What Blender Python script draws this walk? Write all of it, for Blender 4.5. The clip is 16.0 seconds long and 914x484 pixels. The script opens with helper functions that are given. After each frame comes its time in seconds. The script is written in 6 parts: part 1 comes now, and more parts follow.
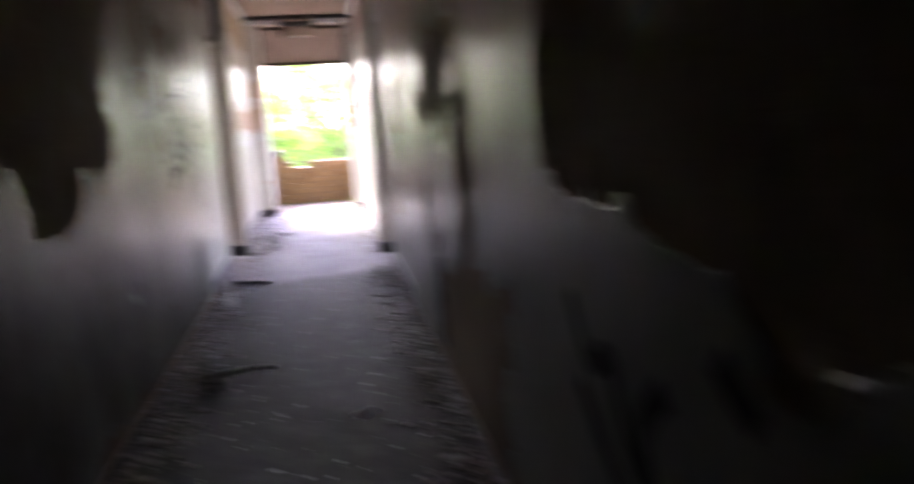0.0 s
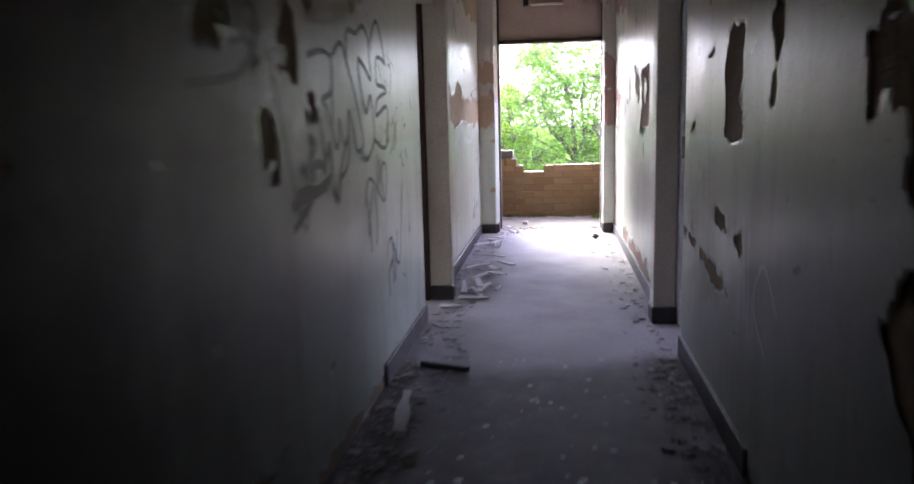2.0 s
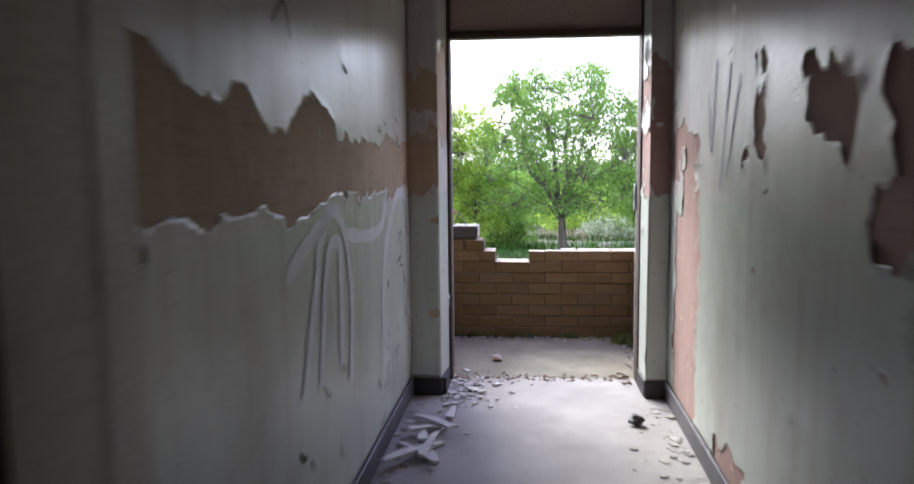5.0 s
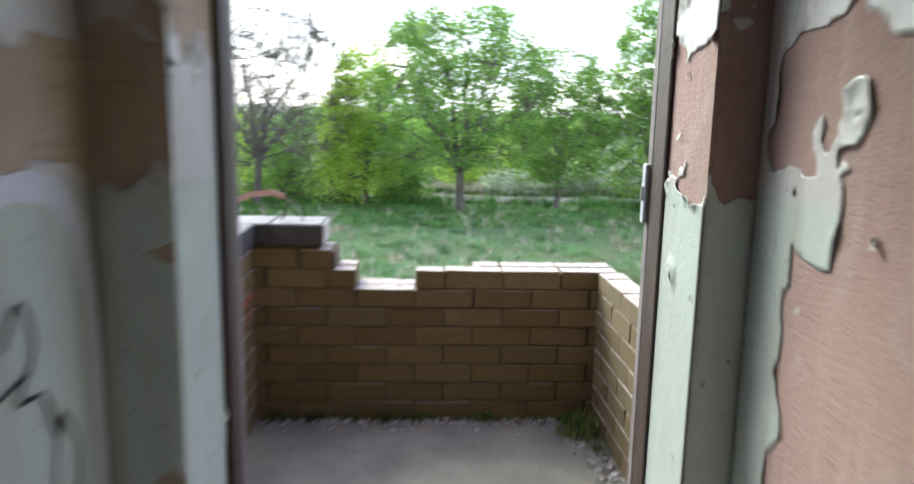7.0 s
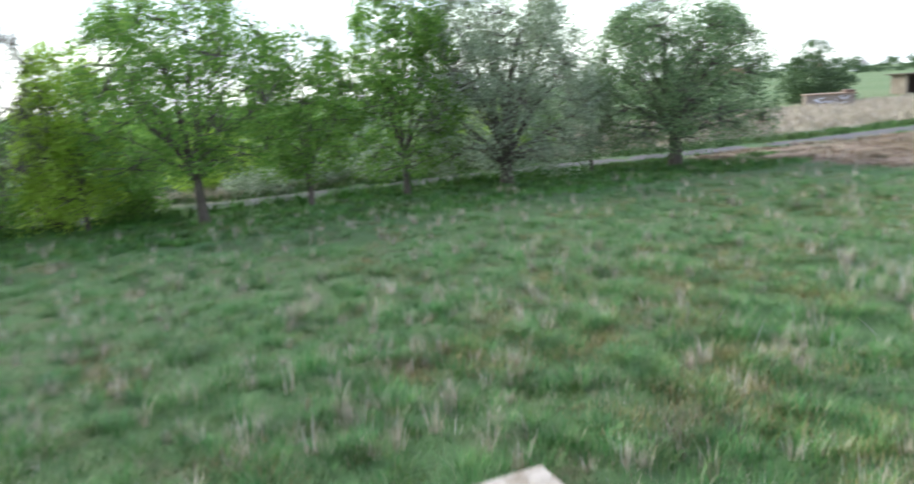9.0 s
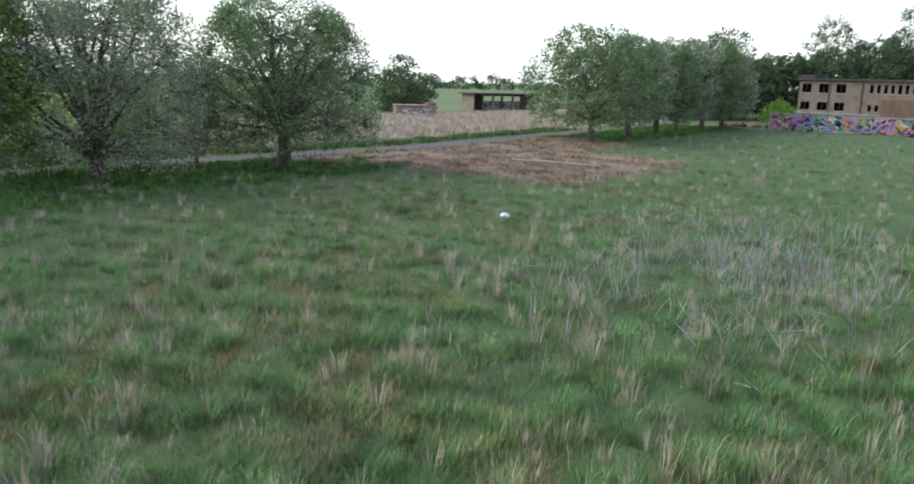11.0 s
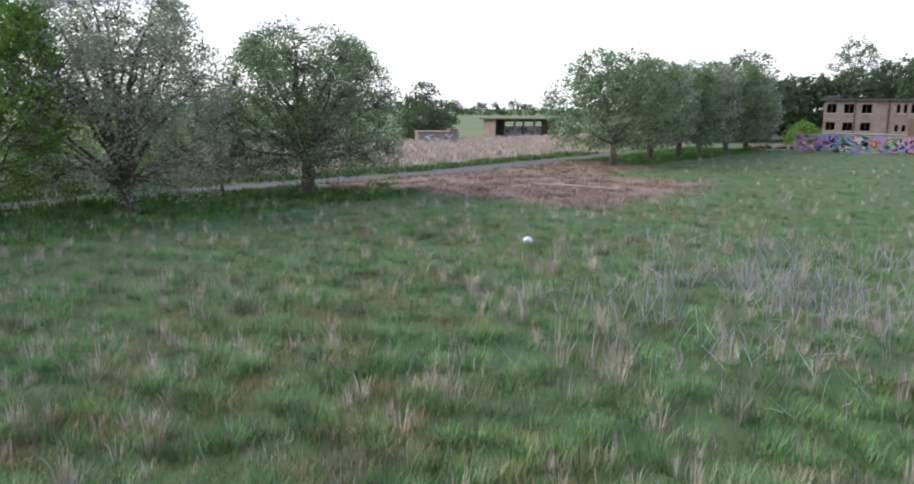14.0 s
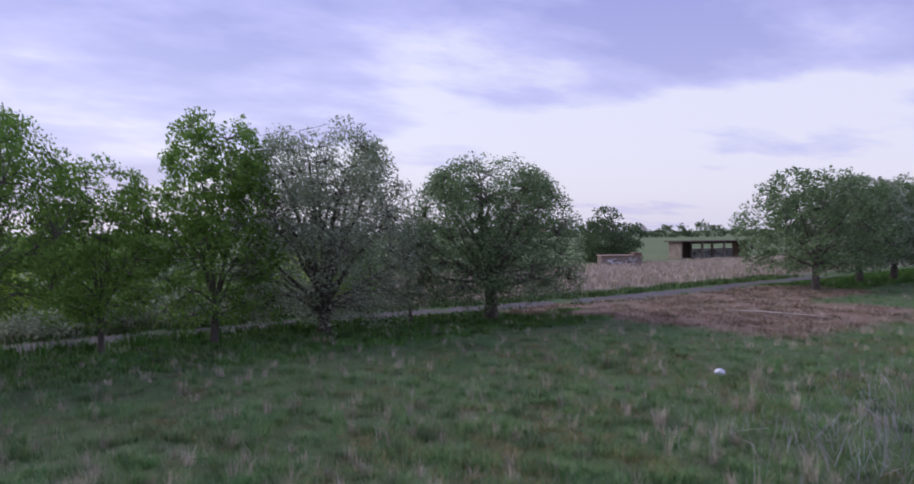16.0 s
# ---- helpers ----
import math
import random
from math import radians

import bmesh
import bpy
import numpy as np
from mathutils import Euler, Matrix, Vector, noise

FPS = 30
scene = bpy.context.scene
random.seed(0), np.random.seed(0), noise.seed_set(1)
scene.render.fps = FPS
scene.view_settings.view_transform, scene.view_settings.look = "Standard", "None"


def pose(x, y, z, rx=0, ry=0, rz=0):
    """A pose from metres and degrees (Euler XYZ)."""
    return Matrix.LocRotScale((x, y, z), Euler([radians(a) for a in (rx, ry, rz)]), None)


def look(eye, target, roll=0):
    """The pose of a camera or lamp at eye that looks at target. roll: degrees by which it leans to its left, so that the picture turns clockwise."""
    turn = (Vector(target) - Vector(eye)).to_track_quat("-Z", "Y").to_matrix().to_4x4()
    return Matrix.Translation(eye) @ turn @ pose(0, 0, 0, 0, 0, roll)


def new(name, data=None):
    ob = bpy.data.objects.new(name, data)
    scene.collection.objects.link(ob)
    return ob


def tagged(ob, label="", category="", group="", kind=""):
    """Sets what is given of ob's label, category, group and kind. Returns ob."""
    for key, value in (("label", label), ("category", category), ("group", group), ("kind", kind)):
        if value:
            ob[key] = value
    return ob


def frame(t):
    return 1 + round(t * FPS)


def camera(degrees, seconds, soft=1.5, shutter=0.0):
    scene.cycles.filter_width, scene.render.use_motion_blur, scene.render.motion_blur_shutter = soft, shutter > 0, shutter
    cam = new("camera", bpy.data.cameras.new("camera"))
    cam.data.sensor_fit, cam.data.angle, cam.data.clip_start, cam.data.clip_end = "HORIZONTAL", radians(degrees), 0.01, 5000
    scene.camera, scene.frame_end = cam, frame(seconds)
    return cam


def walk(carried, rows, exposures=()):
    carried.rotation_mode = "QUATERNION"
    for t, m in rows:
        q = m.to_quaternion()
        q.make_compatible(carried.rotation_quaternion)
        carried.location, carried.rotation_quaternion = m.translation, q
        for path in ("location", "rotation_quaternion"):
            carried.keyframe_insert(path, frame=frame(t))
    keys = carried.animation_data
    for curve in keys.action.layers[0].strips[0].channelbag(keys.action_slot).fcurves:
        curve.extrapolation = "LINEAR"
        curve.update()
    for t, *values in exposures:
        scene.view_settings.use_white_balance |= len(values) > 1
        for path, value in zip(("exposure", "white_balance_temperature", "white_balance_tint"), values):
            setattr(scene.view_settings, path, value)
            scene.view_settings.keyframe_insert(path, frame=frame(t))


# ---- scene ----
cam = camera(64.0, 16.0, soft=1.7, shutter=0.9)
EXPOSURES = [(0.0, 4.6, 6850, 18), (0.5, 4.3, 6700, 17), (1.5, 3.8, 6500, 15), (2.0, 3.45, 6350, 12), (2.5, 3.0, 6200, 9), (3.5, 2.5, 6280, 8), (6.0, 1.82, 6350, -1), (7.0, 1.75, 6350, -7), (7.5, 1.5, 6400, -5), (8.2, 1.3, 6450, -12),
             (10.3, 0.42, 6450, -5), (11.2, 0.34, 6500, -2), (12.5, 0.4, 6480, 4), (14.0, 0.45, 6350, 8), (14.5, 0.45, 6350, 9), (15.0, 0.35, 6300, 11), (15.5, -0.08, 6650, 14), (16.0, -0.45, 6000, 20)]
SKY = 0.95
BL_, BR_ = -0.67, 0.777
PATH = [
    (0, (0.02, -11.74, 1.15), (0.395, -9.80, 0.822), -3.6),
    (0.5, (-0.015, -11.157, 1.154), (-0.121, -9.179, 0.876), -4.5),
    (1, (-0.054, -10.556, 1.154), (-0.211, -8.584, 0.861), -1.2),
    (1.5, (-0.12, -9.841, 1.1), (-0.146, -7.863, 0.808), -4.0),
    (2, (-0.043, -9.354, 1.146), (-0.27, -7.391, 0.839), -1.5),
    (2.2, (0.01, -9.071, 1.14), (-0.191, -7.1, 0.871), -0.3),
    (2.5, (0.015, -8.719, 1.163), (-0.059, -6.74, 0.881), -1.9),
    (3, (0.046, -8.103, 1.161), (-0.222, -6.131, 0.96), -2.2),
    (3.5, (-0.014, -7.422, 1.171), (-0.206, -5.434, 1.08), 0.5),
    (6, (-0.082, -4.228, 1.36), (-0.245, -2.256, 1.069), -1.4),
    (6.5, (-0.032, -3.595, 1.321), (-0.218, -1.628, 1.011), -1.2),
    (7, (-0.008, -3.005, 1.311), (0.11, -1.038, 0.966), 1.3),
    (7.5, (0.068, -2.402, 1.309), (0.236, -0.429, 1.026), -2.1),
    (7.8, (0.087, -2.072, 1.32), (0.159, -0.111, 0.932), -0.7),
    (8, (0.104, -1.825, 1.298), (0.303, 0.146, 1.028), 0.3),
    (8.2, (0.116, -1.62, 1.323), (0.48, 0.315, 0.972), -0.5),
    (10.3, (0.521, -0.02, 1.462), (1.816, 1.473, 1.157), -1.5),
    (10.5, (0.519, 0.071, 1.465), (1.943, 1.438, 1.148), -0.3),
    (11, (0.57, 0.226, 1.473), (2.143, 1.385, 1.045), 1.6),
    (11.5, (0.646, 0.253, 1.449), (2.241, 1.41, 1.106), 0.9),
    (12, (0.62, 0.238, 1.444), (2.138, 1.48, 1.051), 0.3),
    (12.5, (0.607, 0.249, 1.456), (2.104, 1.51, 1.043), 0.6),
    (13, (0.629, 0.237, 1.452), (2.142, 1.484, 1.059), 0.8),
    (13.5, (0.625, 0.223, 1.457), (2.192, 1.412, 1.095), 0.8),
    (14, (0.599, 0.249, 1.442), (2.144, 1.467, 1.081), 0.7),
    (14.5, (0.616, 0.246, 1.46), (2.13, 1.495, 1.075), 0.3),
    (15, (0.597, 0.296, 1.559), (2.032, 1.668, 1.317), -1.3),
    (15.5, (0.542, 0.28, 1.591), (1.751, 1.873, 1.573), -1.9),
    (16, (0.591, 0.174, 1.585), (1.809, 1.761, 1.558), -0.6),
]

# the last stretch stands back a little, so that the eye stays above the balcony's floor
DX, DY = -0.2, -0.33
walk(cam, [(t, look((e[0] + DX * s, e[1] + DY * s, e[2]), (g[0] + DX * s, g[1] + DY * s, g[2]), r))
           for t, e, g, r in PATH for s in [1.0 if t > 9 else 0.0]],
     exposures=EXPOSURES)

# ---- light ----
GROUND = -3.15
world = bpy.data.worlds.new("sky")
scene.world = world
world.use_nodes = True


def build_sky():
    nt = world.node_tree
    nd, ln = nt.nodes, nt.links
    nd.clear()
    out = nd.new("ShaderNodeOutputWorld")
    sky = nd.new("ShaderNodeTexSky")
    sky.sky_type = "NISHITA"
    sky.sun_disc = False
    sky.sun_elevation, sky.sun_rotation = radians(40), radians(-30)
    sky.air_density, sky.dust_density = 1.2, 2.0
    bg1 = nd.new("ShaderNodeBackground")
    bg1.inputs[1].default_value = 0.05
    ln.new(sky.outputs[0], bg1.inputs[0])
    co = nd.new("ShaderNodeTexCoord")
    sep = nd.new("ShaderNodeSeparateXYZ")
    ln.new(co.outputs["Generated"], sep.inputs[0])
    # a flat cloud deck: direction divided by its height
    zz = nd.new("ShaderNodeMath"); zz.operation = "MAXIMUM"; zz.inputs[1].default_value = 0.0
    ln.new(sep.outputs[2], zz.inputs[0])
    za = nd.new("ShaderNodeMath"); za.operation = "ADD"; za.inputs[1].default_value = 0.16
    ln.new(zz.outputs[0], za.inputs[0])
    div = nd.new("ShaderNodeVectorMath"); div.operation = "DIVIDE"
    ln.new(co.outputs["Generated"], div.inputs[0])
    cmb = nd.new("ShaderNodeCombineXYZ")
    for i in range(3):
        ln.new(za.outputs[0], cmb.inputs[i])
    ln.new(cmb.outputs[0], div.inputs[1])
    mp = nd.new("ShaderNodeMapping")
    mp.inputs["Rotation"].default_value = (0, 0, radians(35))
    mp.inputs["Scale"].default_value = (0.75, 1.15, 0.3)
    mp.inputs["Location"].default_value = (3.7, 1.3, 0)
    ln.new(div.outputs[0], mp.inputs[0])
    no = nd.new("ShaderNodeTexNoise")
    no.inputs["Scale"].default_value = 1.05
    no.inputs["Detail"].default_value = 6
    no.inputs["Roughness"].default_value = 0.55
    ln.new(mp.outputs[0], no.inputs["Vector"])
    rp = nd.new("ShaderNodeValToRGB")
    e = rp.color_ramp.elements
    e[0].position, e[0].color = 0.40, (0.33, 0.31, 0.72, 1)
    e[1].position, e[1].color = 0.60, (1.0, 0.96, 1.0, 1)
    m = rp.color_ramp.elements.new(0.5)
    m.color = (0.57, 0.54, 0.93, 1)
    # the deck breaks along one line: violet cloud on the near side, white on the far side
    along = nd.new("ShaderNodeVectorMath"); along.operation = "DOT_PRODUCT"
    along.inputs[1].default_value = (0.9, 0.43, 0.0)
    ln.new(div.outputs[0], along.inputs[0])
    bias = no.outputs["Fac"]
    for lo, hi, gain in ((2.7, 3.05, 0.22), (2.0, 1.3, 0.07)):
        mr = nd.new("ShaderNodeMapRange")
        mr.interpolation_type = "SMOOTHSTEP"
        mr.inputs[1].default_value, mr.inputs[2].default_value = lo, hi
        mr.inputs[3].default_value, mr.inputs[4].default_value = 0.0, gain
        ln.new(along.outputs["Value"], mr.inputs[0])
        ad = nd.new("ShaderNodeMath"); ad.operation = "ADD"
        ln.new(bias, ad.inputs[0]); ln.new(mr.outputs[0], ad.inputs[1])
        bias = ad.outputs[0]
    low = nd.new("ShaderNodeMath"); low.operation = "SUBTRACT"; low.inputs[1].default_value = 0.05
    ln.new(bias, low.inputs[0])
    ln.new(low.outputs[0], rp.inputs[0])
    # brighter haze low over the horizon
    hz = nd.new("ShaderNodeMapRange")
    hz.inputs[1].default_value, hz.inputs[2].default_value = 0.0, 0.42
    hz.inputs[3].default_value, hz.inputs[4].default_value = 0.6, 0.0
    ln.new(sep.outputs[2], hz.inputs[0])
    mx = nd.new("ShaderNodeMix"); mx.data_type = "RGBA"
    ln.new(hz.outputs[0], mx.inputs[0])
    ln.new(rp.outputs[0], mx.inputs[6])
    mx.inputs[7].default_value = (0.86, 0.86, 1.0, 1)
    bg2 = nd.new("ShaderNodeBackground")
    bg2.inputs[1].default_value = SKY
    ln.new(mx.outputs[2], bg2.inputs[0])
    add = nd.new("ShaderNodeAddShader")
    ln.new(bg1.outputs[0], add.inputs[0])
    ln.new(bg2.outputs[0], add.inputs[1])
    ln.new(add.outputs[0], out.inputs[0])


build_sky()
sun_data = bpy.data.lights.new("sun", "SUN")
sun_data.energy, sun_data.angle, sun_data.color = 2.0, radians(35), (1.0, 0.97, 0.92)
sun_lamp = new("sun", sun_data)
sun_lamp.matrix_world = look((-24, 42, 40), (0, 0, 0))


# ---- materials ----
class Nodes:
    """A small builder for node materials in world-size object coordinates."""

    def __init__(self, name):
        self.mat = bpy.data.materials.new(name)
        self.mat.use_nodes = True
        self.nt = self.mat.node_tree
        self.bsdf = self.nt.nodes["Principled BSDF"]
        self.co = self.nt.nodes.new("ShaderNodeTexCoord").outputs["Object"]

    def node(self, kind, **kw):
        n = self.nt.nodes.new(kind)
        for k, v in kw.items():
            n.inputs[k].default_value = v
        return n

    def link(self, a, b):
        self.nt.links.new(a, b)

    def noise(self, scale, detail=5, rough=0.6, stretch=None, shift=(0, 0, 0)):
        n = self.node("ShaderNodeTexNoise", Scale=scale, Detail=detail, Roughness=rough)
        mp = self.node("ShaderNodeMapping", Scale=stretch or (1, 1, 1), Location=shift)
        self.link(self.co, mp.inputs[0])
        self.link(mp.outputs[0], n.inputs["Vector"])
        return n.outputs["Fac"]

    def ramp(self, fac, *stops):
        r = self.nt.nodes.new("ShaderNodeValToRGB")
        els = r.color_ramp.elements
        while len(els) < len(stops):
            els.new(0.5)
        for el, (p, c) in zip(els, stops):
            el.position, el.color = p, (c if hasattr(c, "__len__") else (c, c, c)) + (1,) if not hasattr(c, "__len__") or len(c) == 3 else c
        self.link(fac, r.inputs[0])
        return r.outputs[0]

    def mix(self, fac, a, b, mode="MIX"):
        m = self.nt.nodes.new("ShaderNodeMix")
        m.data_type, m.blend_type = "RGBA", mode
        for s, v in ((m.inputs[0], fac), (m.inputs[6], a), (m.inputs[7], b)):
            if isinstance(v, (int, float)):
                s.default_value = v
            elif isinstance(v, tuple):
                s.default_value = v + (1,) if len(v) == 3 else v
            else:
                self.link(v, s)
        return m.outputs[2]

    def done(self, colour, rough=0.8, bump=None, height=0.3, dist=0.01, metal=0.0, rough_in=None, spec=0.5):
        b = self.bsdf
        if isinstance(colour, tuple):
            b.inputs["Base Color"].default_value = colour + (1,)
        else:
            self.link(colour, b.inputs["Base Color"])
        b.inputs["Roughness"].default_value = rough
        b.inputs["Metallic"].default_value = metal
        b.inputs["Specular IOR Level"].default_value = spec
        if rough_in is not None:
            self.link(rough_in, b.inputs["Roughness"])
        if bump is not None:
            n = self.node("ShaderNodeBump", Strength=height, Distance=dist)
            self.link(bump, n.inputs["Height"])
            self.link(n.outputs[0], b.inputs["Normal"])
        return self.mat

    def random(self):
        return self.nt.nodes.new("ShaderNodeObjectInfo").outputs["Random"]

    def island(self):
        return self.nt.nodes.new("ShaderNodeNewGeometry").outputs["Random Per Island"]


def plain(name, a, b, scale=6.0, rough=0.8, height=0.3, fine=60.0, metal=0.0, dist=0.006, stain=None, spec=0.5, stretch=None):
    """Two tones by a coarse noise, a fine grain on top, and a stain."""
    n = Nodes(name)
    big = n.noise(scale, stretch=stretch)
    small = n.noise(fine, 3, 0.7, stretch=stretch)
    col = n.mix(n.ramp(big, (0.35, 0.0), (0.65, 1.0)), a, b)
    col = n.mix(0.35, col, n.ramp(small, (0.3, 0.35), (0.7, 1.0)), "MULTIPLY")
    if stain:
        col = n.mix(n.ramp(n.noise(scale * 0.37, 6, 0.7, shift=(5, 2, 1)), (0.52, 0.0), (0.7, 0.8)), col, stain)
    return n.done(col, rough, small, height, dist, metal, spec=spec)


def wall_paint_mat(name, low, high, line, dirt_shade, gloss=0.25):
    """Gloss paint in two tones that meet at a height, with drips, grimy blots and scuffs; its inner end is painted dim.
    """
    n = Nodes(name)
    sep = n.nt.nodes.new("ShaderNodeSeparateXYZ")
    n.link(n.co, sep.inputs[0])
    wob = n.noise(1.3, 2)
    ht = n.nt.nodes.new("ShaderNodeMath"); ht.operation = "MULTIPLY_ADD"
    ht.inputs[1].default_value, ht.inputs[2].default_value = 0.03, -0.015
    n.link(wob, ht.inputs[0])
    sm = n.nt.nodes.new("ShaderNodeMath"); sm.operation = "ADD"
    n.link(sep.outputs[2], sm.inputs[0]); n.link(ht.outputs[0], sm.inputs[1])
    st = n.nt.nodes.new("ShaderNodeMapRange")
    st.inputs[1].default_value, st.inputs[2].default_value = line - 0.012, line + 0.012
    n.link(sm.outputs[0], st.inputs[0])
    col = n.mix(st.outputs[0], low, high)
    drip = n.noise(3.2, 6, 0.65, stretch=(2.6, 2.6, 0.22))
    col = n.mix(n.ramp(drip, (0.5, 0.0), (0.78, 0.75)), col, dirt_shade)
    blot = n.noise(1.1, 7, 0.68)
    col = n.mix(n.ramp(blot, (0.5, 0.0), (0.8, 0.6)), col, (dirt_shade[0] * 0.8, dirt_shade[1] * 0.8, dirt_shade[2] * 0.8))
    spots = n.noise(34, 4, 0.75)
    col = n.mix(n.ramp(spots, (0.64, 0.0), (0.7, 0.85)), col, (0.10, 0.085, 0.065))
    scratch = n.noise(10, 5, 0.7, stretch=(1, 3.2, 0.5), shift=(0, 3, 0))
    col = n.mix(n.ramp(scratch, (0.66, 0.0), (0.7, 0.5)), col, (0.16, 0.15, 0.14))
    # mould blotches, plus the corridor's dim end put into the paint as darkening
    dim_zone = zone_mask(n, [(-5, 0, -20, -7.75), (0, 5, -9.7, -7.75)], 0.8, 0.4, 0.9)
    grime_dim = n.mix(dim_zone, (0.0, 0.0, 0.0), n.ramp(n.noise(1.7, 7, 0.72, stretch=(1, 1, 0.7), shift=(1, 2, 9)), (0.3, 0.4), (0.58, 0.92)))
    col = n.mix(grime_dim, col, (0.08, 0.069, 0.056))
    rgh = n.ramp(blot, (0.3, gloss), (0.75, gloss + 0.25))
    return n.done(col, 0.35, n.mix(0.3, n.noise(9, 4), n.noise(70, 2)), 0.35, 0.01, rough_in=rgh)


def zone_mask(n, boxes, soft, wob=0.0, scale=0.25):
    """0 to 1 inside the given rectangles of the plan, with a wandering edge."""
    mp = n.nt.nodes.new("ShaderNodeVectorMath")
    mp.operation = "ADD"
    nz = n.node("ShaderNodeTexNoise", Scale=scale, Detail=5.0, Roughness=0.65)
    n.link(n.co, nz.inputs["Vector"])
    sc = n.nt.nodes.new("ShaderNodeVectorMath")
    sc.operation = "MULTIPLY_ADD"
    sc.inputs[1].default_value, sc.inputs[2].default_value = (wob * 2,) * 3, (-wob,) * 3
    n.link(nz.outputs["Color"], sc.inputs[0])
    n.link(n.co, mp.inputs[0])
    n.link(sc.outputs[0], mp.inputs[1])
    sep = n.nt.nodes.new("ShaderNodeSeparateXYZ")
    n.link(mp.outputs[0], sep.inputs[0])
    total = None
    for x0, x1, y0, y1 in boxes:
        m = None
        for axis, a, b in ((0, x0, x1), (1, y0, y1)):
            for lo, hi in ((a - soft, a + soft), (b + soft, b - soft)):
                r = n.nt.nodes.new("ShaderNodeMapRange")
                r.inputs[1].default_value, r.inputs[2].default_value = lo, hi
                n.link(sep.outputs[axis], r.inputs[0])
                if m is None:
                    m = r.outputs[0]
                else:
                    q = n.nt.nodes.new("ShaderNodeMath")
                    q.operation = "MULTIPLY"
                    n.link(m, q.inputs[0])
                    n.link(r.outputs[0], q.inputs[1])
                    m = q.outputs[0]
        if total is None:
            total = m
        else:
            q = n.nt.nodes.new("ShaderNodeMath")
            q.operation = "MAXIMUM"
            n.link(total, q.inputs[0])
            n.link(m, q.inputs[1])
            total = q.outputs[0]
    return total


def plaster_mat(name, a, b, c):
    n = Nodes(name)
    col = n.mix(n.ramp(n.noise(1.6, 6), (0.38, 0.0), (0.62, 1.0)), a, b)
    col = n.mix(n.ramp(n.noise(5.5, 6, 0.7, shift=(2, 7, 3)), (0.55, 0.0), (0.66, 0.8)), col, c)
    lines = n.noise(4.0, 3, 0.6, stretch=(1.0, 1.0, 9.0))
    col = n.mix(n.ramp(lines, (0.58, 0.0), (0.7, 0.22)), col, (0.13, 0.1, 0.075))
    streak = n.noise(7, 5, 0.7, stretch=(3, 3, 0.3), shift=(1, 4, 0))
    col = n.mix(n.ramp(streak, (0.52, 0.0), (0.7, 0.5)), col, (c[0] * 1.15, c[1] * 1.15, c[2] * 1.15))
    pits = n.noise(26, 4, 0.75, shift=(3, 1, 2))
    col = n.mix(n.ramp(pits, (0.66, 0.0), (0.71, 0.7)), col, (a[0] * 0.4, a[1] * 0.4, a[2] * 0.4))
    gr = n.noise(90, 3, 0.7)
    col = n.mix(0.35, col, n.ramp(gr, (0.3, 0.6), (0.7, 1.0)), "MULTIPLY")
    return n.done(col, 0.9, gr, 0.5, 0.006)


# Near-wall paint is toned darker than the far paint, for the corridor's falling light.
MINT, WHITE = (0.42, 0.475, 0.435), (0.41, 0.39, 0.35)
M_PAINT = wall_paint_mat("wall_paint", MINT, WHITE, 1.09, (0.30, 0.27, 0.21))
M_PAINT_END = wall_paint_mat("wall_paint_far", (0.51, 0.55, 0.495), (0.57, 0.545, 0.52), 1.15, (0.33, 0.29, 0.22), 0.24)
# The near plaster is a shaded copy of the brighter plaster at the doorway.
M_PLASTER = plaster_mat("bare_plaster", (0.37, 0.275, 0.195), (0.30, 0.22, 0.155), (0.41, 0.34, 0.27))
M_PINK = plaster_mat("pink_plaster", (0.42, 0.27, 0.235), (0.37, 0.245, 0.215), (0.44, 0.33, 0.29))
M_PLASTER_LIT = plaster_mat("lit_plaster", (0.50, 0.38, 0.265), (0.44, 0.335, 0.235), (0.52, 0.43, 0.33))
M_ROOM = wall_paint_mat("room_paint", (0.50, 0.45, 0.38), (0.62, 0.60, 0.57), 0.8, (0.34, 0.27, 0.2))
M_CEIL = plain("ceiling_board", (0.25, 0.175, 0.14), (0.32, 0.23, 0.185), 1.5, 0.9, stain=(0.15, 0.11, 0.09))
def floor_mat():
    """Bare concrete, paler near the doors; further in it is dirty and painted darker for the dimness there."""
    n = Nodes("concrete_floor")
    col = n.mix(n.ramp(n.noise(2.2, 5), (0.35, 0.0), (0.65, 1.0)), (0.30, 0.28, 0.275), (0.40, 0.375, 0.365))
    col = n.mix(n.ramp(n.noise(0.9, 6, 0.7, shift=(5, 2, 1)), (0.5, 0.0), (0.68, 0.7)), col, (0.22, 0.2, 0.195))
    # darker past y = -6: a soiled floor with the corridor's dimness put into it
    dirt_shade = zone_mask(n, [(-5, 5, -20, -6.0)], 0.12, 0.25, 1.6)
    col = n.mix(dirt_shade, col, n.ramp(n.noise(7, 6, 0.75), (0.35, (0.06, 0.054, 0.052)), (0.55, (0.11, 0.1, 0.097)), (0.72, (0.19, 0.175, 0.17))))
    gr = n.noise(90, 3, 0.7)
    col = n.mix(0.35, col, n.ramp(gr, (0.3, 0.4), (0.7, 1.0)), "MULTIPLY")
    return n.done(col, 0.72, gr, 0.5, 0.006)


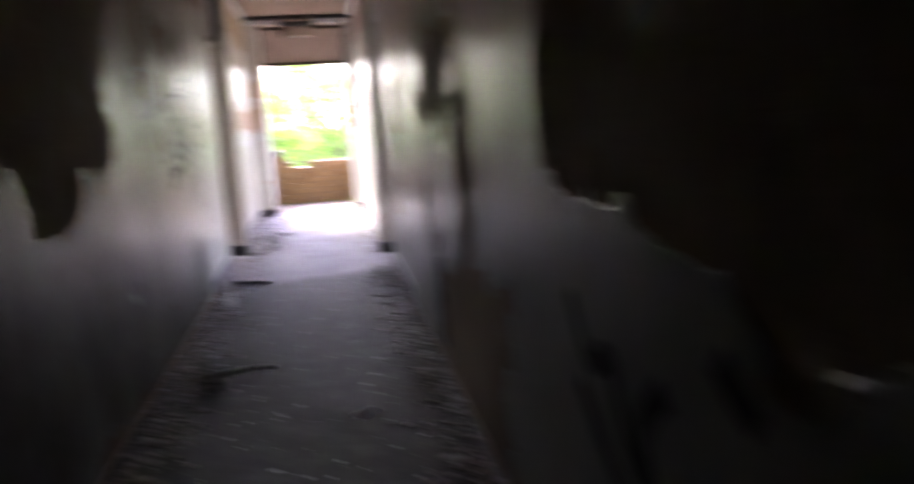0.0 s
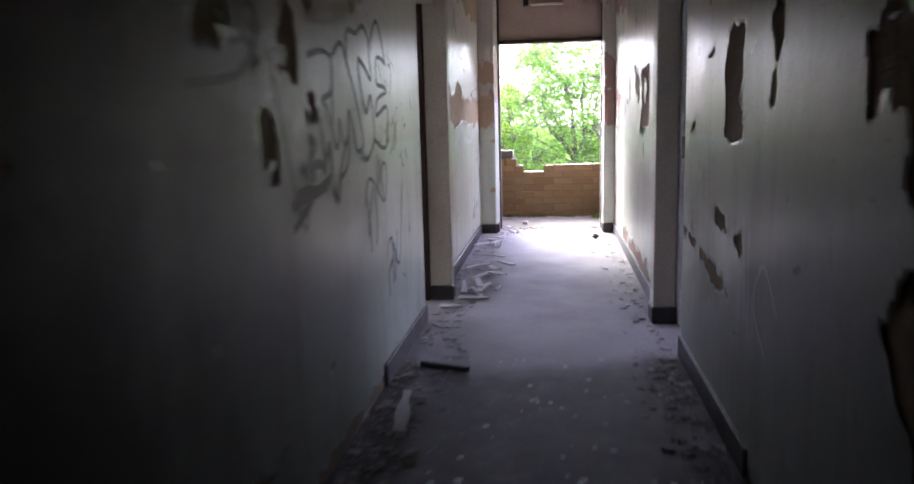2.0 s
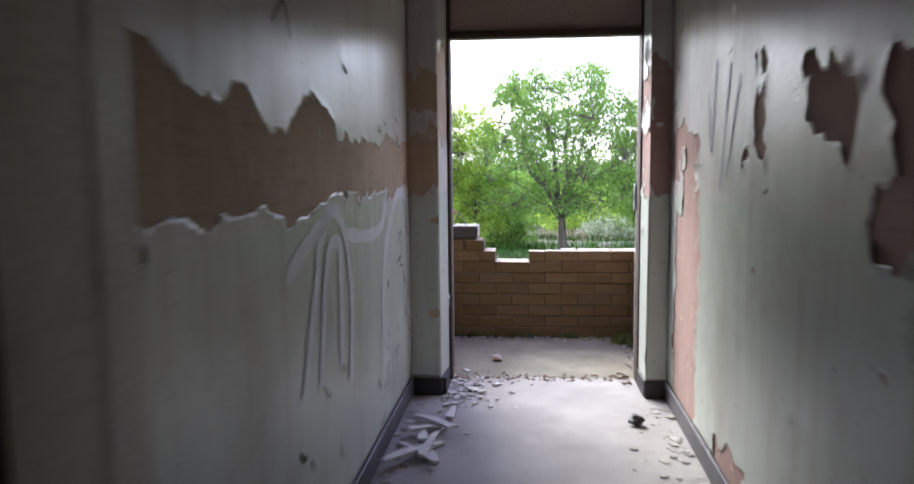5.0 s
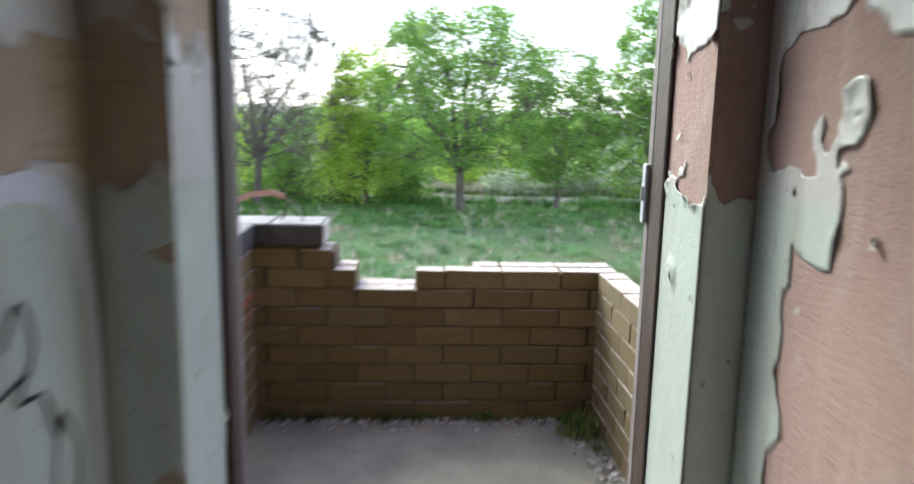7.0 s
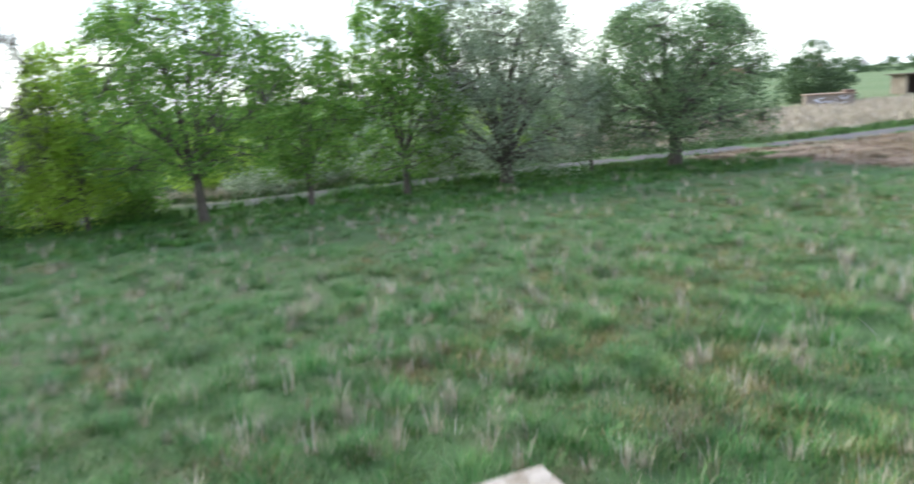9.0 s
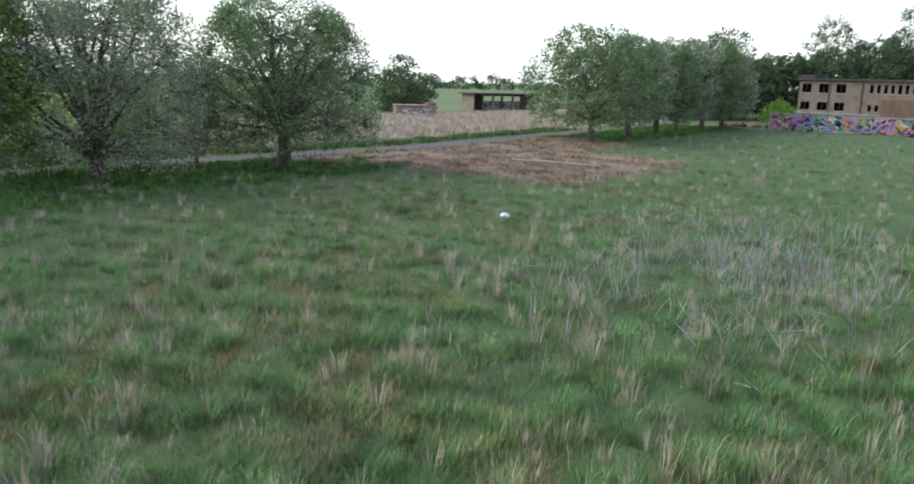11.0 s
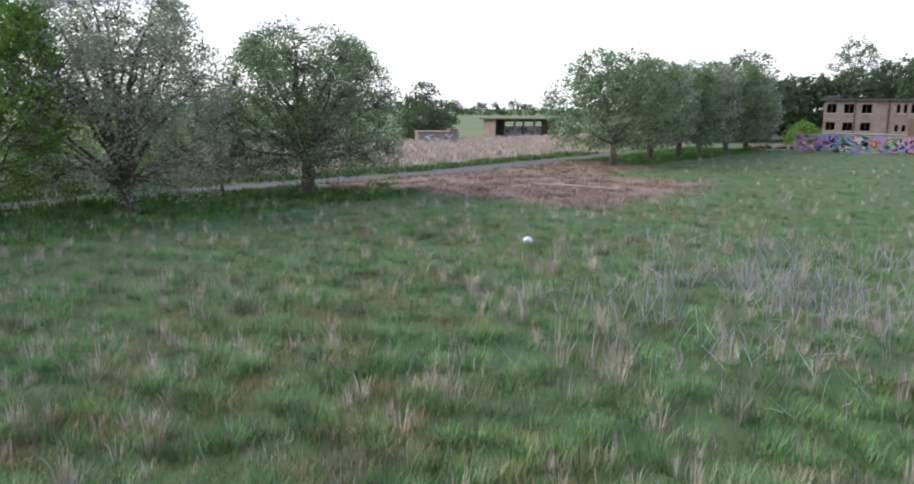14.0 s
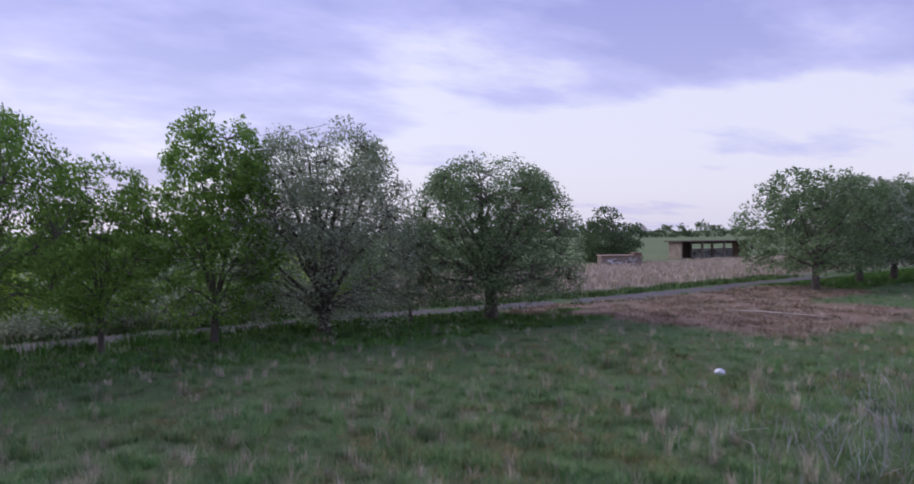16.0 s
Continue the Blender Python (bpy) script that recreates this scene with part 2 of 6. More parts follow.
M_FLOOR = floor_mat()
M_SLAB = plain("balcony_concrete", (0.19, 0.178, 0.14), (0.29, 0.265, 0.205), 3.0, 0.93, 0.6, 70, stain=(0.11, 0.105, 0.085))
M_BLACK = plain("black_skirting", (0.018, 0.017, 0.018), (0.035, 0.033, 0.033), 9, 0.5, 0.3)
M_SKIRT = plain("grey_skirting", (0.06, 0.056, 0.066), (0.115, 0.11, 0.125), 7, 0.5, 0.3, stain=(0.07, 0.06, 0.07))
M_BROWN = plain("brown_wood", (0.045, 0.026, 0.018), (0.085, 0.05, 0.034), 10, 0.6, 0.4, 120, stretch=(4, 4, 0.4))
M_ORANGE = plain("lit_jamb_wood", (0.26, 0.14, 0.08), (0.34, 0.2, 0.12), 8, 0.75, 0.4, 120, stretch=(4, 4, 0.4))
M_FRAME = plain("white_frame_paint", (0.68, 0.68, 0.72), (0.78, 0.78, 0.81), 5, 0.4, 0.2, 80, stain=(0.36, 0.33, 0.3))
M_PANEL = plain("panel_board", (0.54, 0.43, 0.38), (0.6, 0.48, 0.42), 2.5, 0.75, 0.2, stain=(0.32, 0.24, 0.2))
M_METAL = plain("dull_metal", (0.20, 0.19, 0.18), (0.34, 0.3, 0.27), 20, 0.5, 0.2, metal=0.7)
def coping_mat():
    n = Nodes("stained_coping")
    col = n.mix(n.ramp(n.noise(7, 5), (0.4, 0.0), (0.6, 1.0)), (0.035, 0.033, 0.034), (0.065, 0.06, 0.06))
    # upward faces are painted paler than the black sides, as if lit from above
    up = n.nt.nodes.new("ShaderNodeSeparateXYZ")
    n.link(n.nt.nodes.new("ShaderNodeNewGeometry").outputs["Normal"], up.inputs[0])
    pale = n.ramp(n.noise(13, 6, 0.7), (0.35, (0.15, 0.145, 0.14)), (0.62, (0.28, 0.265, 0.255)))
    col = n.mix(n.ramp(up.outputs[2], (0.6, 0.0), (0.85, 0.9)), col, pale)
    return n.done(col, 0.88, n.noise(60, 4, 0.7), 0.5, 0.008)


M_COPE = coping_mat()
M_COPING = plain("dark_coping", (0.045, 0.043, 0.045), (0.075, 0.07, 0.07), 7, 0.85, 0.5, stain=(0.13, 0.12, 0.11))
M_COPE_END = plain("pale_cement", (0.42, 0.38, 0.35), (0.52, 0.48, 0.44), 12, 0.9, 0.6)


def brick_mat():
    n = Nodes("brick_face")
    rnd = n.random()
    col = n.ramp(rnd, (0.0, (0.155, 0.103, 0.044)), (0.35, (0.185, 0.13, 0.055)), (0.7, (0.215, 0.152, 0.072)), (1.0, (0.17, 0.127, 0.064)))
    col = n.mix(n.ramp(n.noise(14, 5, 0.7), (0.45, 0.0), (0.7, 0.65)), col, (0.135, 0.1, 0.055))
    gr = n.noise(110, 3, 0.75)
    col = n.mix(0.45, col, n.ramp(gr, (0.3, 0.4), (0.7, 1.0)), "MULTIPLY")
    # old mortar and dusty residue pale the upper faces, with sky brightness painted in
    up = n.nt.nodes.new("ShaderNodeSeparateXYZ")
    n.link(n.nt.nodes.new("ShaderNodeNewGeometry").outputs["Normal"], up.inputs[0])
    dust_light = n.ramp(up.outputs[2], (0.6, 0.0), (0.85, 0.85))
    col = n.mix(dust_light, col, n.ramp(n.noise(22, 5, 0.7), (0.38, (0.3, 0.25, 0.2)), (0.6, (0.56, 0.5, 0.46))))
    return n.done(col, 0.93, gr, 0.7, 0.006)


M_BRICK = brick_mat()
M_MORTAR = plain("mortar", (0.08, 0.06, 0.036), (0.12, 0.092, 0.056), 12, 0.95, 0.6, 90)
M_TOP = plain("weathered_brick_top", (0.40, 0.33, 0.30), (0.52, 0.45, 0.41), 16, 0.93, 0.6, 90, stain=(0.2, 0.16, 0.13))
M_SPRAY_BLACK = plain("black_spray", (0.012, 0.012, 0.014), (0.03, 0.03, 0.033), 9, 0.45, 0.1, spec=0.35)
M_SPRAY_WHITE = plain("pale_spray", (0.70, 0.70, 0.76), (0.78, 0.78, 0.83), 9, 0.5, 0.1)
M_CHIP = plain("paint_chips", (0.62, 0.61, 0.6), (0.74, 0.73, 0.71), 9, 0.7, 0.3)


# ---- mesh helpers ----
def obj(name, bm, material, parent=None, label=""):
    me = bpy.data.meshes.new(name)
    bm.to_mesh(me)
    bm.free()
    for m_ in material if isinstance(material, (list, tuple)) else [material]:
        me.materials.append(m_)
    ob = new(name, me)
    if parent is not None:
        ob.parent = parent
    if label:
        tagged(ob, label)
    return ob


part = obj


def thing(name, label, category, group="", at=(0, 0, 0), kind=""):
    e = new(name)
    e.location = at
    return tagged(e, label, category, group, kind)


def soften(bm, width, segments=1):
    if width > 0:
        bmesh.ops.bevel(bm, geom=list(bm.edges), offset=width, segments=segments, affect="EDGES", profile=0.5)
    return bm


def boxed(x0, x1, y0, y1, z0, z1, bevel=0.0, bm=None):
    bm2 = bmesh.new()
    bmesh.ops.create_cube(bm2, size=1.0, matrix=Matrix.Translation(((x0 + x1) / 2, (y0 + y1) / 2, (z0 + z1) / 2)) @ Matrix.Diagonal((x1 - x0, y1 - y0, z1 - z0, 1)))
    soften(bm2, bevel)
    if bm is None:
        return bm2
    me = bpy.data.meshes.new("tmp")
    bm2.to_mesh(me)
    bm2.free()
    bm.from_mesh(me)
    bpy.data.meshes.remove(me)
    return bm


def prism(poly, z0, z1, bevel=0.0):
    """An upright block over a footprint given counter-clockwise."""
    bm = bmesh.new()
    lo = [bm.verts.new((x, y, z0)) for x, y in poly]
    hi = [bm.verts.new((x, y, z1)) for x, y in poly]
    n = len(poly)
    bm.faces.new(lo[::-1])
    bm.faces.new(hi)
    for i in range(n):
        bm.faces.new((lo[i], lo[(i + 1) % n], hi[(i + 1) % n], hi[i]))
    bmesh.ops.recalc_face_normals(bm, faces=bm.faces)
    return soften(bm, bevel)


def tube(bm, pts, radii, sides=6):
    """A tapered tube along points, closed at its ends."""
    rings = []
    for i, p in enumerate(pts):
        p = Vector(p)
        d = (Vector(pts[min(i + 1, len(pts) - 1)]) - Vector(pts[max(i - 1, 0)])).normalized()
        u = d.orthogonal().normalized()
        v = d.cross(u)
        rings.append([bm.verts.new(p + (u * math.cos(a) + v * math.sin(a)) * radii[i]) for a in (2 * math.pi * k / sides for k in range(sides))])
    for a, b in zip(rings, rings[1:]):
        best = min(range(sides), key=lambda s: sum((a[k].co - b[(k + s) % sides].co).length for k in range(sides)))
        for k in range(sides):
            bm.faces.new((a[k], a[(k + 1) % sides], b[(k + 1 + best) % sides], b[(k + best) % sides]))
    bm.faces.new(rings[0][::-1])
    bm.faces.new(rings[-1])
    return bm


def setting(ob, label, category):
    return tagged(ob, label, category, kind="structure")


# ---- the corridor ----
def LX(y):
    return -0.69 + 0.012 * (y + 1.3)


def RX(y):
    return 0.755 + 0.024 * (y + 1.3)


CEIL = 2.65
BACK, END, FACE = -13.6, -1.43, -1.05
HEAD = 1.98
PL, PR = -0.495, 0.635
PLC = PL - 0.026


def wall_run(name, side, y0, y1, z0, z1, label, material):
    X = LX if side < 0 else RX
    t = 0.13 * side
    poly = [(X(y0), y0), (X(y1), y1), (X(y1) + t, y1), (X(y0) + t, y0)]
    return setting(obj(name, prism(poly if side < 0 else poly[::-1], z0, z1), material), label, "wall")


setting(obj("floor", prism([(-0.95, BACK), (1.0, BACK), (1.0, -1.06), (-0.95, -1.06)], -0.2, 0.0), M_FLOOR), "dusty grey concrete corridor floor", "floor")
setting(obj("ceiling", prism([(-0.95, BACK), (1.0, BACK), (1.0, FACE), (-0.95, FACE)], CEIL, CEIL + 0.2), M_CEIL), "brown stained board ceiling over the corridor", "ceiling")
wl1 = wall_run("wall_left_near", -1, BACK, -5.11, 0, CEIL, "mint and white corridor wall with peeling paint", M_PLASTER)
wl2 = wall_run("wall_left_far", -1, -4.46, END, 0, CEIL, "corridor wall with bare tan plaster showing through paint", M_PLASTER_LIT)
wl3 = wall_run("wall_left_head", -1, -5.11, -4.46, HEAD, CEIL, "dirty white wall over a doorway", M_PAINT_END)
wr1 = wall_run("wall_right_near", 1, BACK, -5.74, 0, CEIL, "mint and white corridor wall with peeling paint", M_PLASTER)
wr2 = wall_run("wall_right_far", 1, -5.02, END, 0, CEIL, "pink plaster corridor wall with flaking mint paint", M_PINK)
wr3 = wall_run("wall_right_head", 1, -5.74, -5.02, HEAD + 0.1, CEIL, "dirty white wall over a doorway", M_PAINT_END)
setting(obj("wall_back", prism([(-0.95, BACK - 0.15), (1.0, BACK - 0.15), (1.0, BACK), (-0.95, BACK)], 0, CEIL), M_PLASTER), "bare plaster wall at the dark end of the corridor", "wall")
we1 = setting(obj("wall_end_left", prism([(-1.2, END), (PLC, END), (PL, -1.18), (PL, FACE), (-1.2, FACE)], 0, CEIL), M_PLASTER_LIT), "pier with flaking paint beside the balcony doorway", "wall")
we2 = setting(obj("wall_end_right", prism([(PR, END), (1.3, END), (1.3, FACE), (PR, FACE)], 0, CEIL), M_PINK), "pier with flaking paint beside the balcony doorway", "wall")
setting(obj("wall_end_head", prism([(PL, END + 0.15), (PR, END + 0.15), (PR, FACE), (PL, FACE)], 2.56, CEIL), M_PANEL), "beam over the balcony doorway", "wall")


# ---- paint that peels: a thin sheet with ragged, curling edges ----
def fbm(y, z, s, seed=0.0, octaves=4):
    return noise.fractal(Vector((y * s, z * s, seed)), 0.9, 2.1, octaves)


def sdbox(y, z, y0, y1, z0, z1):
    """Distance outside a rectangle; negative inside."""
    dy = max(y0 - y, y - y1)
    dz = max(z0 - z, z - z1)
    return math.hypot(max(dy, 0), max(dz, 0)) + min(max(dy, dz), 0)


def sdline(y, z, a, b, w):
    ay, az, by, bz = *a, *b
    t = max(0.0, min(1.0, ((y - ay) * (by - ay) + (z - az) * (bz - az)) / ((by - ay) ** 2 + (bz - az) ** 2)))
    return math.hypot(y - ay - t * (by - ay), z - az - t * (bz - az)) - w


def paint_sheet(parent, place, normal, u0, u1, z0, z1, field, material, cell=0.02, curl=0.02, seed=0.0):
    """Paint on an upright face: kept where field(u, z) is above 0, lifted from the wall near its edges."""
    nu, nz = max(1, round((u1 - u0) / cell)), max(1, round((z1 - z0) / cell))
    us = [u0 + (u1 - u0) * i / nu for i in range(nu + 1)]
    zs = [z0 + (z1 - z0) * j / nz for j in range(nz + 1)]
    F = [[field(u, z) for z in zs] for u in us]
    verts, faces, known = [], [], {}
    nx = Vector(normal)

    def vert(key, u, z, f):
        if key not in known:
            lift = 0.0025
            if f < 0.035:
                lift += curl * max(0.0, fbm(u, z, 7.0, seed + 9, 2)) * (1 - f / 0.035) ** 2
            known[key] = len(verts)
            verts.append(Vector(place(u, z)) + nx * lift)
        return known[key]

    for i in range(nu):
        for j in range(nz):
            c = [(i, j), (i + 1, j), (i + 1, j + 1), (i, j + 1)]
            f = [F[a][b] for a, b in c]
            if max(f) <= 0:
                continue
            ring = []
            for k in range(4):
                (a, b), (a2, b2) = c[k], c[(k + 1) % 4]
                fa, fb = f[k], f[(k + 1) % 4]
                if fa > 0:
                    ring.append(vert((a, b), us[a], zs[b], fa))
                if (fa > 0) != (fb > 0):
                    t = fa / (fa - fb)
                    key = ((a, b), (a2, b2)) if (a, b) < (a2, b2) else ((a2, b2), (a, b))
                    ring.append(vert(key, us[a] + t * (us[a2] - us[a]), zs[b] + t * (zs[b2] - zs[b]), 0.0))
            if len(ring) >= 3:
                faces.append(ring)
    me = bpy.data.meshes.new("paint")
    me.from_pydata(verts, [], faces)
    me.materials.append(material)
    ob = new("paint", me)
    ob.parent = parent
    ob.modifiers.new("thick", "SOLIDIFY").thickness = 0.0012
    for p in me.polygons:
        p.use_smooth = True
    return tagged(ob, "peeling gloss wall paint")


def chips(y, z, seed, amount):
    """Small chips out of the paint."""
    return (amount - fbm(y, z, 5.5, seed + 20, 5)) * 0.12


def field_left_near(y, z):
    w = 0.16 * fbm(y, z, 2.6, 1.0)
    w2 = 0.075 * fbm(y, z, 12.0, 2.0)
    d = min(sdbox(y, z, -14, -8.45, 1.02, 1.8), sdbox(y, z, -9.5, -8.9, 0.9, 3), sdbox(y, z, -14, -10.4, 0.75, 3),
            sdbox(y, z, -14, -4, 2.1, 3) + 0.03, sdbox(y, z, -7.12, -7.04, 1.2, 1.75) + 0.3 * w + 0.02, sdbox(y, z, -7.32, -7.26, 1.3, 1.9) + 0.3 * w, sdbox(y, z, -7.52, -7.44, 1.1, 1.8) + 0.3 * w + 0.01, sdbox(y, z, -6.6, -6.52, 1.65, 2.2) + 0.3 * w, sdbox(y, z, -7.85, -7.6, 1.35, 1.9) + 0.03)
    return min(d + w + w2, chips(y, z, 3.0, 0.95), sdbox(y, z, -14, -6.2, -1, 0.05) + 0.9 * w2 + 0.3 * w)


def field_right_near(y, z):
    w = 0.15 * fbm(y, z, 2.4, 11.0)
    w2 = 0.05 * fbm(y, z, 11.0, 12.0)
    d = min(sdbox(y, z, -8.95, -8.25, 1.1, 1.55) + 0.8 * w, sdbox(y, z, -8.4, -7.92, 1.12, 1.4) + 0.6 * w + 0.02, sdbox(y, z, -9.22, -9.02, 0.3, 3) + 0.5 * w, sdbox(y, z, -9.7, -8.38, -1, 0.62) + 0.6 * w,
            sdbox(y, z, -11.3, -10.15, 0.92, 1.7), sdbox(y, z, -14, -12.3, -1, 3), sdbox(y, z, -14, -4, 2.15, 3),
            sdline(y, z, (-7.88, 0.8), (-8.14, 0.62), 0.035) + 0.4 * w)
    d = min(d + w, sdbox(y, z, -6.84, -6.58, 1.09, 1.48) + 0.35 * w, sdline(y, z, (-5.72, 0.66), (-6.7, 0.52), 0.02) + 0.25 * w,
            sdline(y, z, (-6.48, 0.8), (-6.85, 0.74), 0.018) + 0.2 * w, sdline(y, z, (-7.2, 1.2), (-7.23, 1.6), 0.02) + 0.3 * w)
    return min(d + w2, chips(y, z, 13.0, 0.95), sdbox(y, z, -14, -7.0, -1, 0.05) + 0.9 * w2 + 0.3 * w)


def field_left_far(y, z):
    w = 0.14 * fbm(y, z, 2.3, 21.0)
    w2 = 0.035 * fbm(y, z, 9.0, 22.0)
    d = min(sdbox(y, z, -5, -1, 1.2, 1.42) + 0.35 * w, sdbox(y, z, -4.6, -2.9, 1.25, 1.5) + w, sdbox(y, z, -5, 0, 2.2, 3) + w)
    return min(d + w2, chips(y, z, 23.0, 0.9))


def field_right_far(y, z):
    w = 0.12 * fbm(y, z, 2.6, 31.0)
    w2 = 0.05 * fbm(y, z, 8.0, 32.0)
    d = min(sdbox(y, z, -2.14, -1.6, -1, 1.45) + 0.3 * w, sdbox(y, z, -2.1, -1.5, 1.2, 1.45) + w, sdbox(y, z, -4.33, -3.85, 1.12, 1.55) + 0.7 * w,
            sdbox(y, z, -3.75, -3.4, 1.3, 1.55) + w, sdbox(y, z, -3.05, -2.95, 1.3, 1.65) + 0.5 * w, sdbox(y, z, -5, -2.5, -1, 0.2) + w + 0.04,
            sdbox(y, z, -5, 0, 2.2, 3) + w)
    keep = max(-sdbox(y, z, -1.75, -1.62, 1.05, 1.2) + 0.3 * w,
               (fbm(y, z, 6.0, 36.0) - 0.28) * 0.14 - max(0.0, 1.3 - z) * 0.3 - max(0.0, z - 1.75) * 0.2)
    return max(min(d + w2, chips(y, z, 33.0, 0.85)), keep)


def field_pier(y, z):
    w = 0.14 * fbm(y, z, 3.2, 41.0)
    w2 = 0.085 * fbm(y, z, 15.0, 42.0)
    d = min(sdbox(y, z, -9, 9, 1.14, 1.5) + 0.4 * w, sdbox(y, z, -9, 9, 1.5, 1.95) + 0.12 + w)
    return min(d + w2, chips(y, z, 43.0, 0.7))


def field_reveal(y, z):
    w = 0.16 * fbm(y * 2, z, 4.0, 51.0)
    w2 = 0.07 * fbm(y * 2, z, 15.0, 52.0)
    return min(sdbox(y, z, -9, 9, 1.3, 2.1) + 0.13 + w + w2, chips(y, z, 53.0, 0.75))


SK = 0.105
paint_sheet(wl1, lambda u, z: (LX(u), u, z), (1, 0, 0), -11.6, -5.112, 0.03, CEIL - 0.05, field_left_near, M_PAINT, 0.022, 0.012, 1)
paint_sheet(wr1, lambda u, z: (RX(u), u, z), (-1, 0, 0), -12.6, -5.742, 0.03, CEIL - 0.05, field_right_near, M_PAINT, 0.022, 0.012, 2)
paint_sheet(wl2, lambda u, z: (LX(u), u, z), (1, 0, 0), -4.46, END - 0.003, SK, CEIL - 0.05, field_left_far, M_PAINT_END, 0.018, 0.012, 3)
paint_sheet(wr2, lambda u, z: (RX(u), u, z), (-1, 0, 0), -5.02, END - 0.003, SK, CEIL - 0.05, field_right_far, M_PAINT_END, 0.015, 0.018, 4)
paint_sheet(we1, lambda u, z: (u, END, z), (0, -1, 0), LX(END) + 0.002, PLC, SK, CEIL - 0.02, field_pier, M_PAINT_END, 0.015, 0.01, 5)
paint_sheet(we2, lambda u, z: (u, END, z), (0, -1, 0), PR, RX(END) - 0.002, SK, CEIL - 0.02, field_pier, M_PAINT_END, 0.015, 0.01, 6)
paint_sheet(we1, lambda u, z: (PL + (PLC - PL) * (-1.18 - u) / (-1.18 - END), u, z), (1, 0, 0), END, -1.18, 0.0, 2.5, field_reveal, M_PAINT_END, 0.012, 0.03, 7)
paint_sheet(we2, lambda u, z: (PR, u, z), (-1, 0, 0), END, -1.18, 0.0, 2.5, lambda u, z: field_pier(u + 7, z), M_PAINT_END, 0.012, 0.03, 8)


# ---- skirting and door linings ----
def skirting(side, y0, y1):
    X = LX if side < 0 else RX
    t = -0.018 * side
    poly = [(X(y0), y0), (X(y1), y1), (X(y1) + t, y1), (X(y0) + t, y0)]
    ob = obj("baseboard", prism(poly[::-1] if side < 0 else poly, 0, SK, 0.004), M_SKIRT)
    return setting(ob, "scuffed grey skirting board", "skirting")


for sd, a, b in ((-1, -6.25, -5.115), (-1, -4.45, END), (1, -7.05, -5.745), (1, -5.01, END)):
    skirting(sd, a, b)


def skirt_block(x0, x1, y0, y1, h=0.1):
    return setting(obj("baseboard", boxed(x0, x1, y0, y1, 0, h, 0.006), M_BLACK), "black painted skirting at a pier's foot", "skirting")


skirt_block(LX(END) + 0.001, PLC + 0.012, END - 0.014, END - 0.001)
skirt_block(PLC + 0.001, PL + 0.01, END, -1.19)
skirt_block(PR - 0.012, RX(END) - 0.001, END - 0.014, END - 0.001)
skirt_block(PR - 0.014, PR - 0.001, END, -1.19)

M_NIB = plain("drab_gloss_paint", (0.54, 0.515, 0.44), (0.62, 0.59, 0.51), 2.2, 0.45, 0.25, 60, stain=(0.2, 0.17, 0.13))


def doorway_left():
    d = thing("door_left", "doorless opening with a split brown wooden lining", "doorway", kind="structure")
    part("nib", boxed(-0.785, -0.634, -4.565, -4.455, 0.1, CEIL - 0.005, 0.006), M_NIB, d, "drab painted door lining")
    part("foot", boxed(-0.7845, -0.628, -4.572, -4.45, 0, 0.1, 0.008), M_BLACK, d, "black painted foot of a lining")
    # brown puts the jamb's dark rebate into colour, orange its lit edge
    part("jamb", boxed(-0.83, -0.787, -4.58, -4.52, 0, HEAD - 0.002, 0.004), M_BROWN, d, "dark brown strip for the jamb's rebate")
    part("stop", boxed(-0.9, -0.832, -4.615, -4.53, 0, HEAD - 0.002, 0.005), M_ORANGE, d, "orange wooden jamb edge, coloured as lit")
    part("head_lining", boxed(-0.87, -0.70, -5.108, -4.617, HEAD - 0.05, HEAD - 0.003, 0.004), M_NIB, d)
    for z in (0.72, 0.98, 1.24):
        part("hinge_screw", boxed(-0.829, -0.817, -4.59, -4.579, z, z + 0.03, 0.002), M_BLACK, d)


def doorway_right():
    d = thing("door_right", "doorless opening with a white painted frame", "doorway", kind="structure")
    part("nib", boxed(0.598, 0.728, -5.15, -5.015, 0.1, CEIL - 0.005, 0.006), M_NIB, d, "drab painted door lining")
    part("foot", boxed(0.59, 0.732, -5.157, -5.01, 0, 0.1, 0.008), M_BLACK, d, "black painted foot of a lining")
    f = part("frame", boxed(0.731, 0.82, -5.18, -5.02, 0, HEAD + 0.09, 0.004), M_FRAME, d, "white painted door frame")
    part("stop", boxed(0.762, 0.79, -5.21, -5.181, 0, HEAD + 0.09, 0.004), M_FRAME, d)
    part("strike_plate", boxed(0.736, 0.757, -5.184, -5.1805, 0.95, 1.07, 0.001), M_METAL, f, "dull metal strike plate")
    part("head_lining", boxed(0.66, 0.80, -5.738, -5.215, HEAD + 0.045, HEAD + 0.095, 0.004), M_FRAME, d)


doorway_left()
doorway_right()


M_STOP = plain("weathered_stop", (0.20, 0.165, 0.155), (0.30, 0.255, 0.245), 8, 0.7, 0.3, 120, stretch=(4, 4, 0.4))


